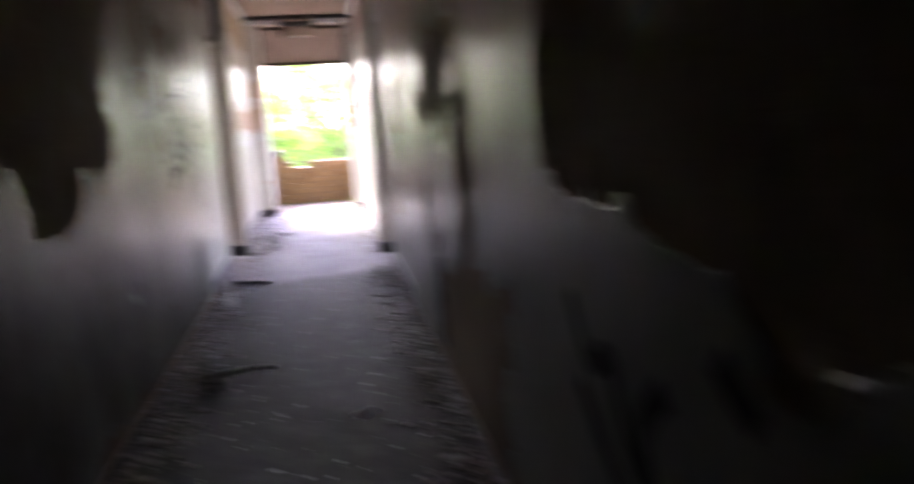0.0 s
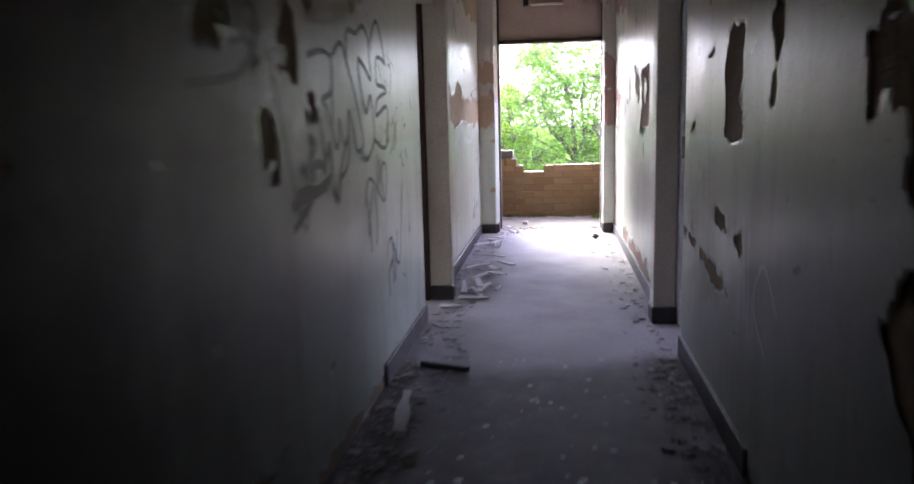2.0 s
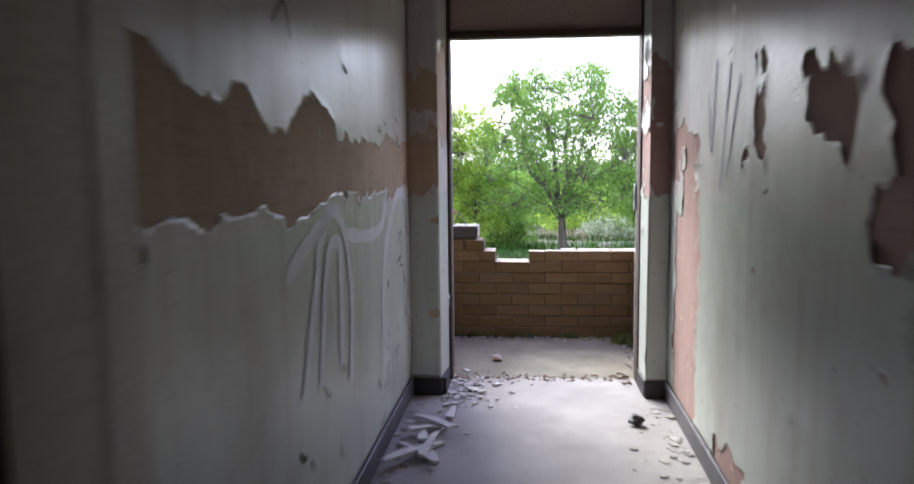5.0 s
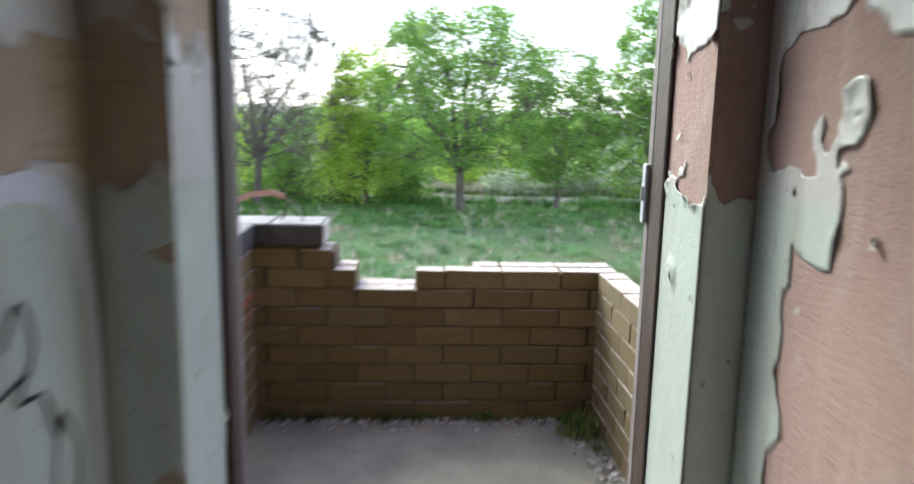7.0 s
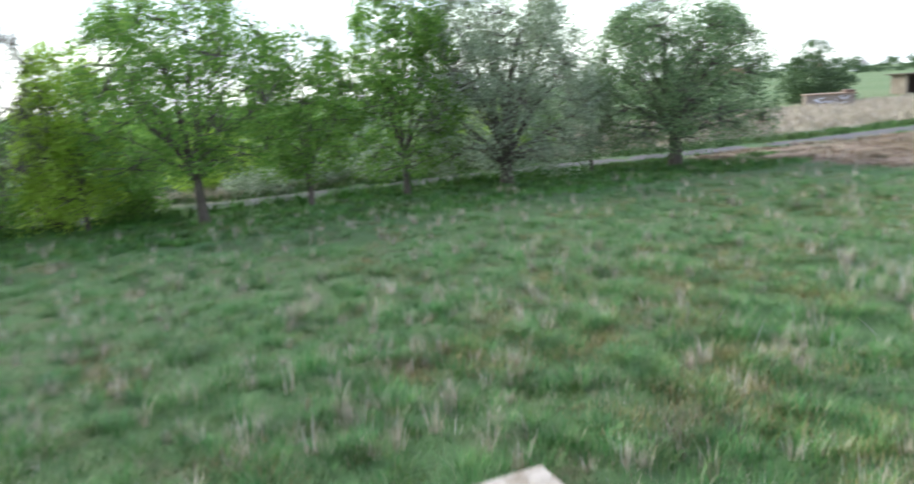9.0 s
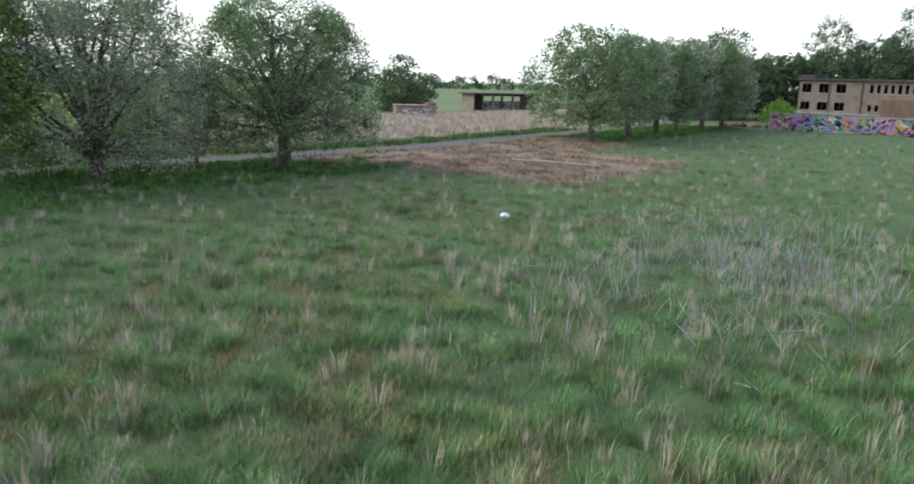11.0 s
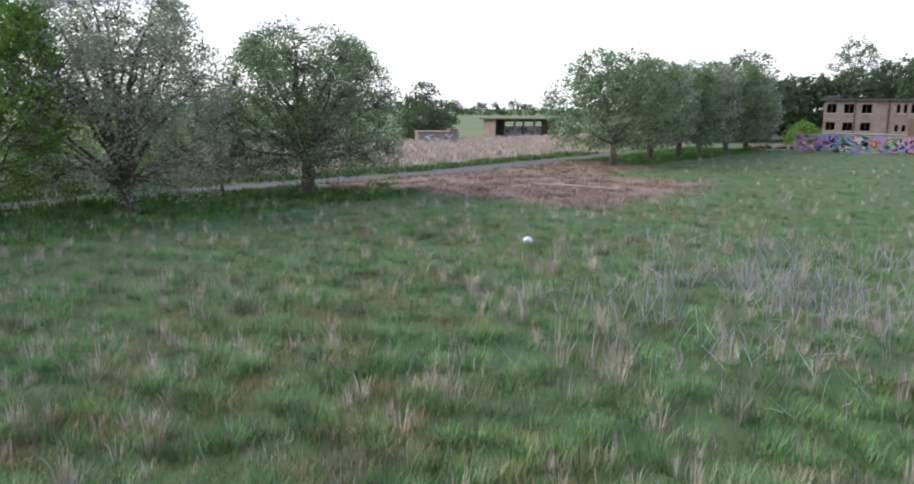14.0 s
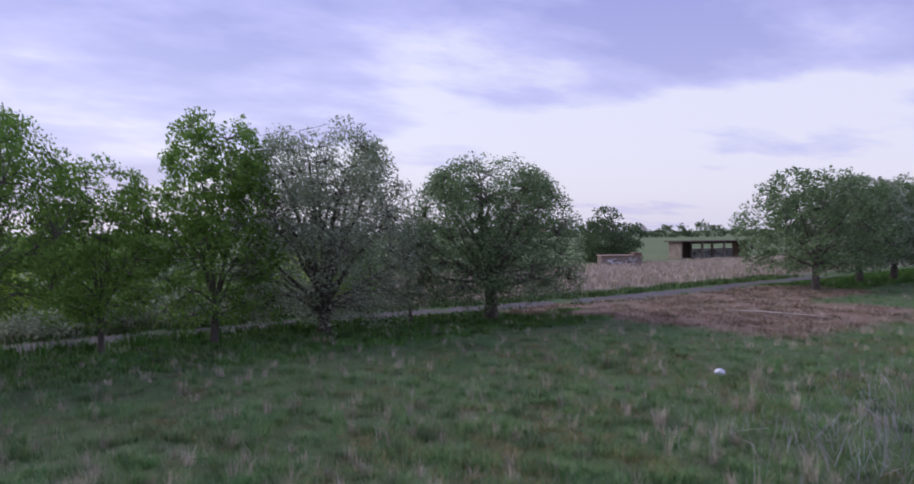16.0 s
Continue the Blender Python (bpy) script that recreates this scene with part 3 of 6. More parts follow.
def end_door():
    d = thing("door_balcony", "empty balcony doorway with a dark wooden frame and boarded transom", "doorway", kind="structure")
    part("post", boxed(PL + 0.003, PL + 0.022, -1.178, -1.085, 0, 2.55, 0.004), M_BROWN, d, "dark brown frame post")
    part("post", boxed(PR - 0.012, PR - 0.002, -1.178, -1.085, 0, 2.55, 0.004), M_BROWN, d, "dark brown frame post")
    part("outer_stop", boxed(PL + 0.003, PL + 0.022, -1.083, -1.045, 0, 2.55, 0.004), M_STOP, d, "weathered wooden outer stop")
    part("outer_stop", boxed(PR - 0.012, PR - 0.002, -1.083, -1.045, 0, 2.55, 0.004), M_STOP, d, "weathered wooden outer stop")
    part("rail", boxed(PL + 0.023, PR - 0.0125, -1.175, -1.085, 2.035, 2.075, 0.004), M_BROWN, d, "dark brown transom rail")
    part("rail", boxed(PL + 0.023, PR - 0.0125, -1.175, -1.085, 2.515, 2.552, 0.004), M_BROWN, d)
    part("transom_panel", boxed(PL + 0.023, PR - 0.0125, -1.15, -1.13, 2.076, 2.514, 0.002), M_PANEL, d, "pinkish brown transom board")
    lp = part("latch_plate", boxed(PR - 0.026, PR - 0.0125, -1.075, -1.05, 1.03, 1.19, 0.003), M_FRAME, d, "pale metal latch plate")
    part("latch", boxed(PR - 0.03, PR - 0.0265, -1.07, -1.055, 1.09, 1.13, 0.001), M_METAL, lp)


end_door()


def end_cornice():
    c = thing("trim", "chipped white batten along the ceiling", "batten", kind="structure")
    part("batten", boxed(LX(END) + 0.005, -0.2, END - 0.06, END - 0.004, 2.545, 2.60, 0.006), M_FRAME, c)
    part("batten", boxed(0.26, RX(END) - 0.005, END - 0.06, END - 0.004, 2.545, 2.60, 0.006), M_FRAME, c)
    part("board", boxed(LX(END) + 0.005, RX(END) - 0.005, END - 0.1, END - 0.004, 2.605, 2.645, 0.004), M_BLACK, c, "black board along the ceiling edge")


end_cornice()
for sd, X in ((-1, LX), (1, RX)):
    t = -0.05 * sd
    pl = [(X(-5.0), -5.0), (X(-1.55), -1.55), (X(-1.55) + t, -1.55), (X(-5.0) + t, -5.0)]
    setting(obj("trim", prism(pl[::-1] if sd < 0 else pl, CEIL - 0.05, CEIL - 0.002, 0.004), M_FRAME), "chipped white coving strip", "coving")


def ceiling_lamp():
    d = thing("ceiling_light", "broken box light with a cracked pale cover", "light fitting")
    part("housing", boxed(-0.2, 0.23, -1.62, -1.5, 2.5, 2.56, 0.008), M_BLACK, d, "black housing")
    part("bracket", boxed(-0.17, -0.13, -1.58, -1.54, 2.56, CEIL, 0.003), M_METAL, d)
    part("bracket", boxed(0.16, 0.2, -1.58, -1.54, 2.56, CEIL, 0.003), M_METAL, d)
    bm = prism([(-0.14, -1.60), (0.2, -1.60), (0.22, -1.52), (-0.12, -1.52)], 2.365, 2.498, 0.012)
    part("cover", bm, plain("yellowed_plastic", (0.42, 0.33, 0.27), (0.5, 0.41, 0.34), 6, 0.35, 0.15), d, "yellowed plastic cover")
    part("side_plate", boxed(-0.2, -0.145, -1.61, -1.51, 2.36, 2.498, 0.006), M_BLACK, d)
    part("wire", tube(bmesh.new(), [(0.05, -1.55, 2.56), (0.1, -1.5, 2.6), (0.14, -1.52, 2.62), (0.15, -1.55, CEIL)], [0.006] * 4, 5), M_BLACK, d)


ceiling_lamp()


# ---- spray paint on the walls ----
def stroke(bm, place, normal, pts, width):
    """A flat painted line through points on a wall, with round joints and uneven width."""
    ps = [Vector((p[0], p[1])) for p in pts]
    line = []
    for i in range(len(ps) - 1):
        p0, p1, p2, p3 = ps[max(i - 1, 0)], ps[i], ps[i + 1], ps[min(i + 2, len(ps) - 1)]
        for k in range(7):
            t = k / 7
            line.append(0.5 * ((2 * p1) + (p2 - p0) * t + (2 * p0 - 5 * p1 + 4 * p2 - p3) * t * t + (3 * p1 - p0 - 3 * p2 + p3) * t ** 3))
    line.append(ps[-1])
    nx = Vector(normal)
    prev = None
    for i, p in enumerate(line):
        d = (line[min(i + 1, len(line) - 1)] - line[max(i - 1, 0)]).normalized()
        s = Vector((-d.y, d.x)) * width * 0.5 * (0.85 + 0.3 * noise.noise(Vector((p.x * 9, p.y * 9, width))))
        a, b = (bm.verts.new(Vector(place(*(p + q))) + nx) for q in (s, -s))
        if prev:
            bm.faces.new((prev[0], prev[1], b, a))
        prev = (a, b)


def tag_on(name, parent, place, normal, strokes, width, material, label):
    bm = bmesh.new()
    for s in strokes:
        stroke(bm, place, normal, s, width)
    bmesh.ops.recalc_face_normals(bm, faces=bm.faces)
    return part(name, bm, material, parent, label)


onL = lambda y, z: (LX(y), y, z)
outline = [[(-7.1, 1.38), (-7.02, 1.4), (-6.92, 1.41), (-6.85, 1.39), (-6.85, 1.3), (-6.89, 1.27), (-6.97, 1.25), (-6.92, 1.22), (-6.86, 1.13), (-6.83, 1.09), (-6.79, 1.12), (-6.78, 1.19), (-6.75, 1.13), (-6.72, 1.09)],
           [(-6.85, 1.3), (-6.86, 1.17)], [(-6.72, 1.09), (-6.79, 1.0), (-6.83, 0.91), (-6.85, 0.91), (-6.89, 0.95)],
           [(-6.72, 1.09), (-6.67, 1.13), (-6.65, 1.22), (-6.6, 1.16), (-6.55, 1.07), (-6.45, 1.1), (-6.54, 1.27), (-6.65, 1.4), (-6.72, 1.46), (-6.84, 1.4)],
           [(-6.66, 1.17), (-6.69, 1.03), (-6.79, 0.98)]]
tag_on("graffiti", wl1, onL, (0.005, 0, 0), outline, 0.024, M_SPRAY_BLACK, "black outlined spray lettering")
letters = [[(-6.65, 1.4), (-6.64, 1.49), (-6.6, 1.52), (-6.5, 1.52), (-6.39, 1.56), (-6.31, 1.53), (-6.3, 1.49)], [(-6.3, 1.49), (-6.16, 1.61), (-6.07, 1.56), (-5.99, 1.44)],
           [(-6.48, 1.43), (-6.47, 1.35), (-6.39, 1.22), (-6.3, 1.29), (-6.26, 1.18), (-6.26, 1.11), (-6.34, 1.05), (-6.42, 1.03), (-6.49, 1.07)],
           [(-6.48, 1.43), (-6.38, 1.4), (-6.28, 1.36), (-6.3, 1.49)],
           [(-5.99, 1.44), (-6.07, 1.46), (-6.17, 1.45), (-6.18, 1.35), (-6.06, 1.34), (-5.99, 1.32), (-6.17, 1.28), (-6.2, 1.21), (-5.99, 1.25), (-6.01, 1.09), (-6.11, 1.07), (-6.26, 1.11)]]
tag_on("graffiti", wl1, onL, (0.0054, 0, 0), letters, 0.024, M_SPRAY_BLACK, "black outlined spray lettering")
small = [[(-6.46, 0.84), (-6.43, 0.91), (-6.37, 0.95), (-6.27, 0.91), (-6.12, 0.83), (-6.06, 0.9), (-6.05, 0.98), (-6.12, 1.0), (-6.16, 0.94), (-6.12, 0.83)],
         [(-6.44, 0.88), (-6.4, 0.76), (-6.38, 0.64)], [(-6.33, 0.9), (-6.4, 0.79), (-6.42, 0.71)], [(-6.3, 0.91), (-6.27, 0.79), (-6.29, 0.66)],
         [(-6.21, 1.04), (-6.23, 0.9)], [(-6.16, 1.02), (-6.21, 0.91)], [(-6.09, 0.56), (-6.06, 0.63), (-5.99, 0.64), (-5.98, 0.55), (-6.08, 0.49), (-6.06, 0.38)],
         [(-5.97, 0.62), (-5.83, 0.5), (-5.71, 0.88)], [(-5.86, 0.67), (-5.95, 0.43)], [(-5.98, 0.55), (-5.98, 0.42)]]
tag_on("graffiti", wl1, onL, (0.0055, 0, 0), small, 0.016, M_SPRAY_BLACK, "small black spray tags")
faint = [[(-8.1, 1.35), (-7.8, 1.5), (-7.5, 1.45), (-7.6, 1.3), (-7.9, 1.25)], [(-7.4, 1.3), (-7.2, 0.85), (-7.1, 1.2)]]
tag_on("graffiti", wl1, onL, (0.0045, 0, 0), faint, 0.025, plain("faded_spray", (0.2, 0.2, 0.2), (0.27, 0.26, 0.25), 5, 0.5, 0.1), "faded grey spray marks")
pale = [[(-3.42, 0.62), (-3.29, 0.88), (-3.2, 1.08), (-3.05, 1.16), (-2.89, 1.06), (-2.81, 0.82), (-2.85, 0.5)], [(-3.24, 0.6), (-3.19, 0.83), (-3.12, 1.01), (-3.02, 1.05), (-2.96, 0.96), (-2.98, 0.6)],
        [(-3.55, 1.0), (-3.38, 1.06), (-3.26, 1.1), (-3.12, 1.13)], [(-2.87, 1.06), (-2.54, 1.02), (-2.22, 1.04), (-2.09, 1.2)],
        [(-2.23, 0.4), (-2.2, 0.8), (-2.01, 1.04), (-1.74, 1.17), (-1.5, 1.06), (-1.46, 0.57), (-1.47, 0.2)]]
tag_on("graffiti", wl2, onL, (0.006, 0, 0), pale, 0.062, M_SPRAY_WHITE, "pale looping spray lines")
dark = [[(-1.8, 0.9), (-1.74, 0.97), (-1.7, 0.88), (-1.76, 0.8), (-1.68, 0.78), (-1.64, 0.68)], [(-1.85, 0.82), (-1.72, 0.84)],
        [(-1.62, 0.72), (-1.56, 0.62), (-1.6, 0.5), (-1.66, 0.6), (-1.62, 0.72)], [(-3.6, 1.68), (-3.5, 1.75), (-3.45, 1.66)]]
tag_on("graffiti", wl2, onL, (0.0065, 0, 0), dark, 0.012, M_SPRAY_BLACK, "small dark scribbles")
onR = lambda y, z: (RX(y), y, z)
ghost = [[(-6.9, 0.85), (-6.95, 0.5)], [(-6.98, 0.8), (-6.99, 0.45)], [(-7.3, 0.6), (-7.15, 0.72), (-7.05, 0.58), (-7.2, 0.45)]]
tag_on("graffiti", wr1, onR, (-0.0055, 0, 0), ghost, 0.012, M_SPRAY_WHITE, "thin pale chalky scrawl")
tag_on("graffiti", wr2, onR, (-0.006, 0, 0), [[(-2.75, 1.62), (-2.6, 1.25)], [(-2.62, 1.68), (-2.5, 1.2)], [(-2.4, 1.72), (-2.35, 1.35), (-2.27, 1.6)]], 0.02,
       plain("violet_spray", (0.22, 0.22, 0.36), (0.3, 0.3, 0.44), 8, 0.5, 0.1), "faded violet spray strokes")

tag_on("stain", wl2, onL, (0.0072, 0, 0), [[(-4.3, 1.98), (-4.15, 1.9), (-4.0, 1.82), (-3.9, 1.88)]], 0.13, plain("ochre_stain", (0.42, 0.31, 0.08), (0.5, 0.4, 0.14), 8, 0.6, 0.2), "ochre paint stain")

lowr = [[(-10.3, 0.78), (-10.42, 0.66), (-10.52, 0.7), (-10.62, 0.55), (-10.85, 0.5)], [(-10.35, 0.6), (-10.5, 0.5), (-10.62, 0.42), (-10.6, 0.3)], [(-10.75, 0.72), (-10.66, 0.6), (-10.8, 0.4), (-10.95, 0.3)], [(-10.9, 0.82), (-11.0, 0.76)], [(-11.1, 1.5), (-10.85, 1.36), (-10.65, 1.28)]]
tag_on("graffiti", wr1, onR, (-0.006, 0, 0), lowr, 0.06, M_SPRAY_BLACK, "thick black spray marks")
fill = [[(-7.3, 0.93), (-7.15, 0.95), (-7.08, 0.95), (-7.0, 0.97), (-6.92, 0.99), (-6.9, 1.04), (-6.91, 1.1), (-6.94, 1.07), (-6.98, 1.01)], [(-7.11, 0.99), (-7.08, 1.04), (-7.01, 1.04), (-6.97, 1.01)],
        [(-7.25, 0.96), (-7.15, 0.97), (-7.05, 0.96), (-6.95, 0.97)], [(-7.01, 1.19), (-6.99, 1.14), (-6.97, 1.05)], [(-7.13, 1.13), (-7.07, 1.11), (-7.09, 1.08), (-7.14, 1.02)], [(-7.3, 0.86), (-7.16, 0.92), (-7.11, 0.94)]]
tag_on("graffiti", wl1, onL, (0.0048, 0, 0), fill, 0.04, M_SPRAY_BLACK, "thick black spray fill")
rs = random.Random(15)
scrawl = []
for _ in range(18):
    y0, z0 = rs.uniform(-6.2, -5.7), rs.uniform(1.0, 1.55)
    scrawl.append([(y0, z0)] + [(y0 + 0.03 * (k + 1) + rs.uniform(-0.02, 0.02), z0 + rs.uniform(-0.045, 0.045)) for k in range(rs.choice((1, 2, 3)))])
tag_on("graffiti", wl1, onL, (0.0062, 0, 0), scrawl, 0.006, M_SPRAY_BLACK, "tiny scribbled marks")
more = [[(-5.58, 0.66), (-5.56, 0.63), (-5.53, 0.61)], [(-5.75, 0.43), (-5.69, 0.39)], [(-5.95, 1.5), (-5.88, 1.4), (-5.93, 1.3)], [(-5.6, 1.05), (-5.55, 1.0)], [(-5.42, 1.32), (-5.38, 1.25)],
        [(-5.88, 1.2), (-5.8, 1.12), (-5.86, 1.05)], [(-5.9, 1.05), (-5.78, 1.2)]]
tag_on("graffiti", wl1, onL, (0.0058, 0, 0), more, 0.012, M_SPRAY_BLACK, "small black spray scribbles")


# ---- curled flakes that still hang from the walls ----
def flake_mesh(seed):
    rng = random.Random(seed)
    bm = bmesh.new()
    g = [[None] * 4 for _ in range(4)]
    for a in range(4):
        for b in range(4):
            u, v = a / 3 - 0.5, b / 3 - 0.5
            w = 0.75 + 0.25 * rng.random()
            g[a][b] = bm.verts.new((0.001 + 0.3 * max(0.0, 0.5 - v) ** 2 * (0.7 + 0.5 * rng.random()), u * w, v * (0.8 + 0.3 * rng.random())))
    for a in range(3):
        for b in range(3):
            bm.faces.new((g[a][b], g[a + 1][b], g[a + 1][b + 1], g[a][b + 1]))
    ex = bmesh.ops.solidify(bm, geom=list(bm.faces), thickness=0.02)
    me = bpy.data.meshes.new("flake")
    bm.to_mesh(me)
    bm.free()
    me.materials.append(M_PAINT_END)
    return me


FLAKES = [flake_mesh(s) for s in range(5)]
rf = random.Random(71)


def flakes(parent, place, count, u0, u1, z0, z1, turn, lo=0.02, hi=0.06):
    for _ in range(count):
        u, z, s = rf.uniform(u0, u1), rf.uniform(z0, z1), rf.uniform(lo, hi)
        ob = new("flake", rf.choice(FLAKES))
        ob.parent = parent
        ob.matrix_local = Matrix.Translation(place(u, z)) @ pose(0, 0, 0, 0, 0, turn) @ pose(0, 0, 0, rf.uniform(-40, 40), 0, 0) @ Matrix.Diagonal((s, s * rf.uniform(0.5, 0.9), s, 1))


flakes(wr2, lambda u, z: (RX(u) - 0.004, u, z), 9, -2.2, -1.55, 0.3, 1.75, 180, 0.012, 0.03)
flakes(wr2, lambda u, z: (RX(u) - 0.004, u, z), 12, -4.6, -2.6, 0.25, 1.8, 180, 0.015, 0.04)
flakes(wl2, lambda u, z: (LX(u) + 0.004, u, z), 16, -4.4, -1.6, 0.25, 0.6, 0, 0.02, 0.05)
flakes(wl2, lambda u, z: (LX(u) + 0.004, u, z), 12, -3.6, -1.5, 1.4, 1.8, 0, 0.02, 0.05)
flakes(we2, lambda u, z: (PR - 0.003, u, z), 8, -1.42, -1.2, 0.9, 1.9, 180, 0.01, 0.025)
flakes(we1, lambda u, z: (PL + (PLC - PL) * (-1.18 - u) / (-1.18 - END) + 0.003, u, z), 8, -1.42, -1.2, 1.0, 2.0, 0, 0.01, 0.025)
flakes(wr1, lambda u, z: (RX(u) - 0.004, u, z), 20, -8.6, -5.9, 0.4, 1.7, 180, 0.025, 0.07)
flakes(wl1, lambda u, z: (LX(u) + 0.004, u, z), 24, -8.6, -5.3, 0.12, 1.8, 0, 0.02, 0.06)

# a broken chase: its dark depth is a black sheet laid on the wall
ch = thing("wall_chase", "black ragged-edged sheet for the dark of a broken chase", "wall damage", kind="structure")
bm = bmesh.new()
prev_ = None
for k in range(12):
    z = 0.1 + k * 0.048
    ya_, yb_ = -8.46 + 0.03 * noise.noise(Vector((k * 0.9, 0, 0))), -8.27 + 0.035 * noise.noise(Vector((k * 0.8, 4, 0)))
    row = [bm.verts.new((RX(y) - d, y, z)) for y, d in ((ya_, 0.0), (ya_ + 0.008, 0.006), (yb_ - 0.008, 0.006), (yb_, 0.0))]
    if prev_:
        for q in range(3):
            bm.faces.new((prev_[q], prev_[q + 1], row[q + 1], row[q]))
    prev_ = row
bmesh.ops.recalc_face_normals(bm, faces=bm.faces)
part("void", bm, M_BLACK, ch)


# ---- side rooms ----
def room(sign):
    xa, xb, ya, yb = 0.9 * sign, 4.2 * sign, -7.0, -2.4
    lo, hi = min(xa, xb), max(xa, xb)
    tg = "left" if sign < 0 else "right"
    o0, o1 = sorted((xb, xb + 0.25 * sign))
    setting(obj("floor_room_" + tg, prism([(lo, ya), (hi, ya), (hi, yb), (lo, yb)], -0.2, 0.0), M_FLOOR), "debris strewn concrete floor of a side room", "floor")
    setting(obj("ceiling_room_" + tg, prism([(lo, ya), (hi, ya), (hi, yb), (lo, yb)], CEIL, CEIL + 0.2), M_CEIL), "stained ceiling of a side room", "ceiling")
    far = setting(obj("wall_room_far_" + tg, prism([(lo, yb), (hi, yb), (hi, yb + 0.12), (lo, yb + 0.12)], 0, CEIL), M_ROOM), "scribbled off-white wall of a side room", "wall")
    part("skirting_board", boxed(lo + 0.01, hi - 0.01, yb - 0.018, yb - 0.001, 0, 0.1, 0.004), M_BLACK, far, "black skirting board")
    P = lambda x, z: (x, yb, z)
    xs = 2.2 if sign > 0 else -1.75
    tag_on("graffiti", far, P, (0, -0.006, 0), [[(xs - 0.1, 1.7), (xs + 0.12, 1.8), (xs + 0.2, 1.6), (xs, 1.5), (xs - 0.05, 1.62)],
           [(xs - 0.2, 1.3), (xs, 1.36), (xs + 0.1, 1.2)], [(xs + 0.25, 1.25), (xs + 0.3, 1.1)], [(xs - 0.3, 0.9), (xs - 0.1, 1.0), (xs, 0.7), (xs + 0.1, 0.95)]], 0.05, M_SPRAY_BLACK, "black spray marks")
    for nm, y0, y1, z0, z1 in (("wall_room_near_", ya - 0.12, ya, 0, CEIL),):
        setting(obj(nm + tg, prism([(lo, y0), (hi, y0), (hi, y1), (lo, y1)], z0, z1), M_ROOM), "off-white wall of a side room", "wall")
    w0, w1, sill, top = -6.2, -3.0, 0.8, 2.4
    for y0, y1, z0, z1, lb in ((ya, w0, 0, CEIL, "outer wall of a side room"), (w1, yb, 0, CEIL, "outer wall of a side room"),
                               (w0, w1, 0, sill, "wall under an empty window opening"), (w0, w1, top, CEIL, "wall over an empty window opening")):
        setting(obj("wall_room_outer_" + tg, prism([(o0, y0), (o1, y0), (o1, y1), (o0, y1)], z0, z1), M_ROOM), lb, "wall")


room(-1)
room(1)
setting(obj("wall_lower", prism([(-4.45, -13.75), (4.45, -13.75), (4.45, FACE), (-4.45, FACE)], GROUND, -0.205), M_PLASTER), "rendered ground floor of the derelict block", "wall")
setting(obj("roof", prism([(-4.6, -14.0), (4.6, -14.0), (4.6, -0.8), (-4.6, -0.8)], CEIL + 0.205, CEIL + 0.45), M_COPING), "flat dark roof", "roof")
for sgn in (-1, 1):
    a_, b_ = sorted((1.31 * sgn if sgn > 0 else -1.21, 4.45 * sgn))
    setting(obj("wall_outer_face", prism([(a_, -1.3), (b_, -1.3), (b_, FACE), (a_, FACE)], -0.2, CEIL), M_PLASTER), "outer wall of the derelict block", "wall")
# ---- loose things in the corridor ----
def shard(name, label, category, x, y, length, width, turn, thick=0.012, tilt=0.0, material=None, group="", z=0.0):
    """A broken strip of board with ragged ends."""
    bm = bmesh.new()
    n = 7
    lo, hi = [], []
    for i in range(n):
        t = i / (n - 1)
        w = width * (0.55 + 0.45 * math.sin(math.pi * min(1, 0.25 + t))) * (0.8 + 0.35 * random.random())
        u = (t - 0.5) * length
        zz = thick * 0.5 + 0.004 + 0.012 * math.sin(3 * t) * (length > 0.3)
        lo.append((bm.verts.new((u, -w / 2, zz - thick / 2)), bm.verts.new((u + 0.02 * random.random(), w / 2, zz - thick / 2))))
        hi.append((bm.verts.new((u, -w / 2, zz + thick / 2)), bm.verts.new((u + 0.02 * random.random(), w / 2, zz + thick / 2))))
    for i in range(n - 1):
        for q in ((lo[i][1], lo[i + 1][1], lo[i + 1][0], lo[i][0]), (hi[i][0], hi[i + 1][0], hi[i + 1][1], hi[i][1]),
                  (lo[i][0], lo[i + 1][0], hi[i + 1][0], hi[i][0]), (hi[i][1], hi[i + 1][1], lo[i + 1][1], lo[i][1])):
            bm.faces.new(q)
    bm.faces.new((lo[0][0], hi[0][0], hi[0][1], lo[0][1]))
    bm.faces.new((lo[-1][1], hi[-1][1], hi[-1][0], lo[-1][0]))
    ob = obj(name, bm, material or M_CHIP)
    ob.matrix_world = pose(x, y, z + abs(math.sin(radians(tilt))) * length / 2, 0, tilt, turn)
    return tagged(ob, label, category, group)


rs = random.Random(33)
for _ in range(17):
    y = rs.uniform(-4.4, -2.6) if rs.random() < 0.65 else rs.uniform(-2.6, -1.7)
    shard("board_strip", "torn white plasterboard strip on the floor", "debris", LX(y) + 0.12 + 0.16 * rs.random() * (1 + (y < -3)), y,
          rs.uniform(0.14, 0.42), rs.uniform(0.022, 0.055), rs.uniform(40, 140), 0.01, rs.choice((0, 0, 5, 9)), None, "torn board strips", 0.002)
shard("board_strip", "torn white plasterboard strip beside the skirting", "debris", -0.605, -6.55, 0.46, 0.06, 96, 0.012)
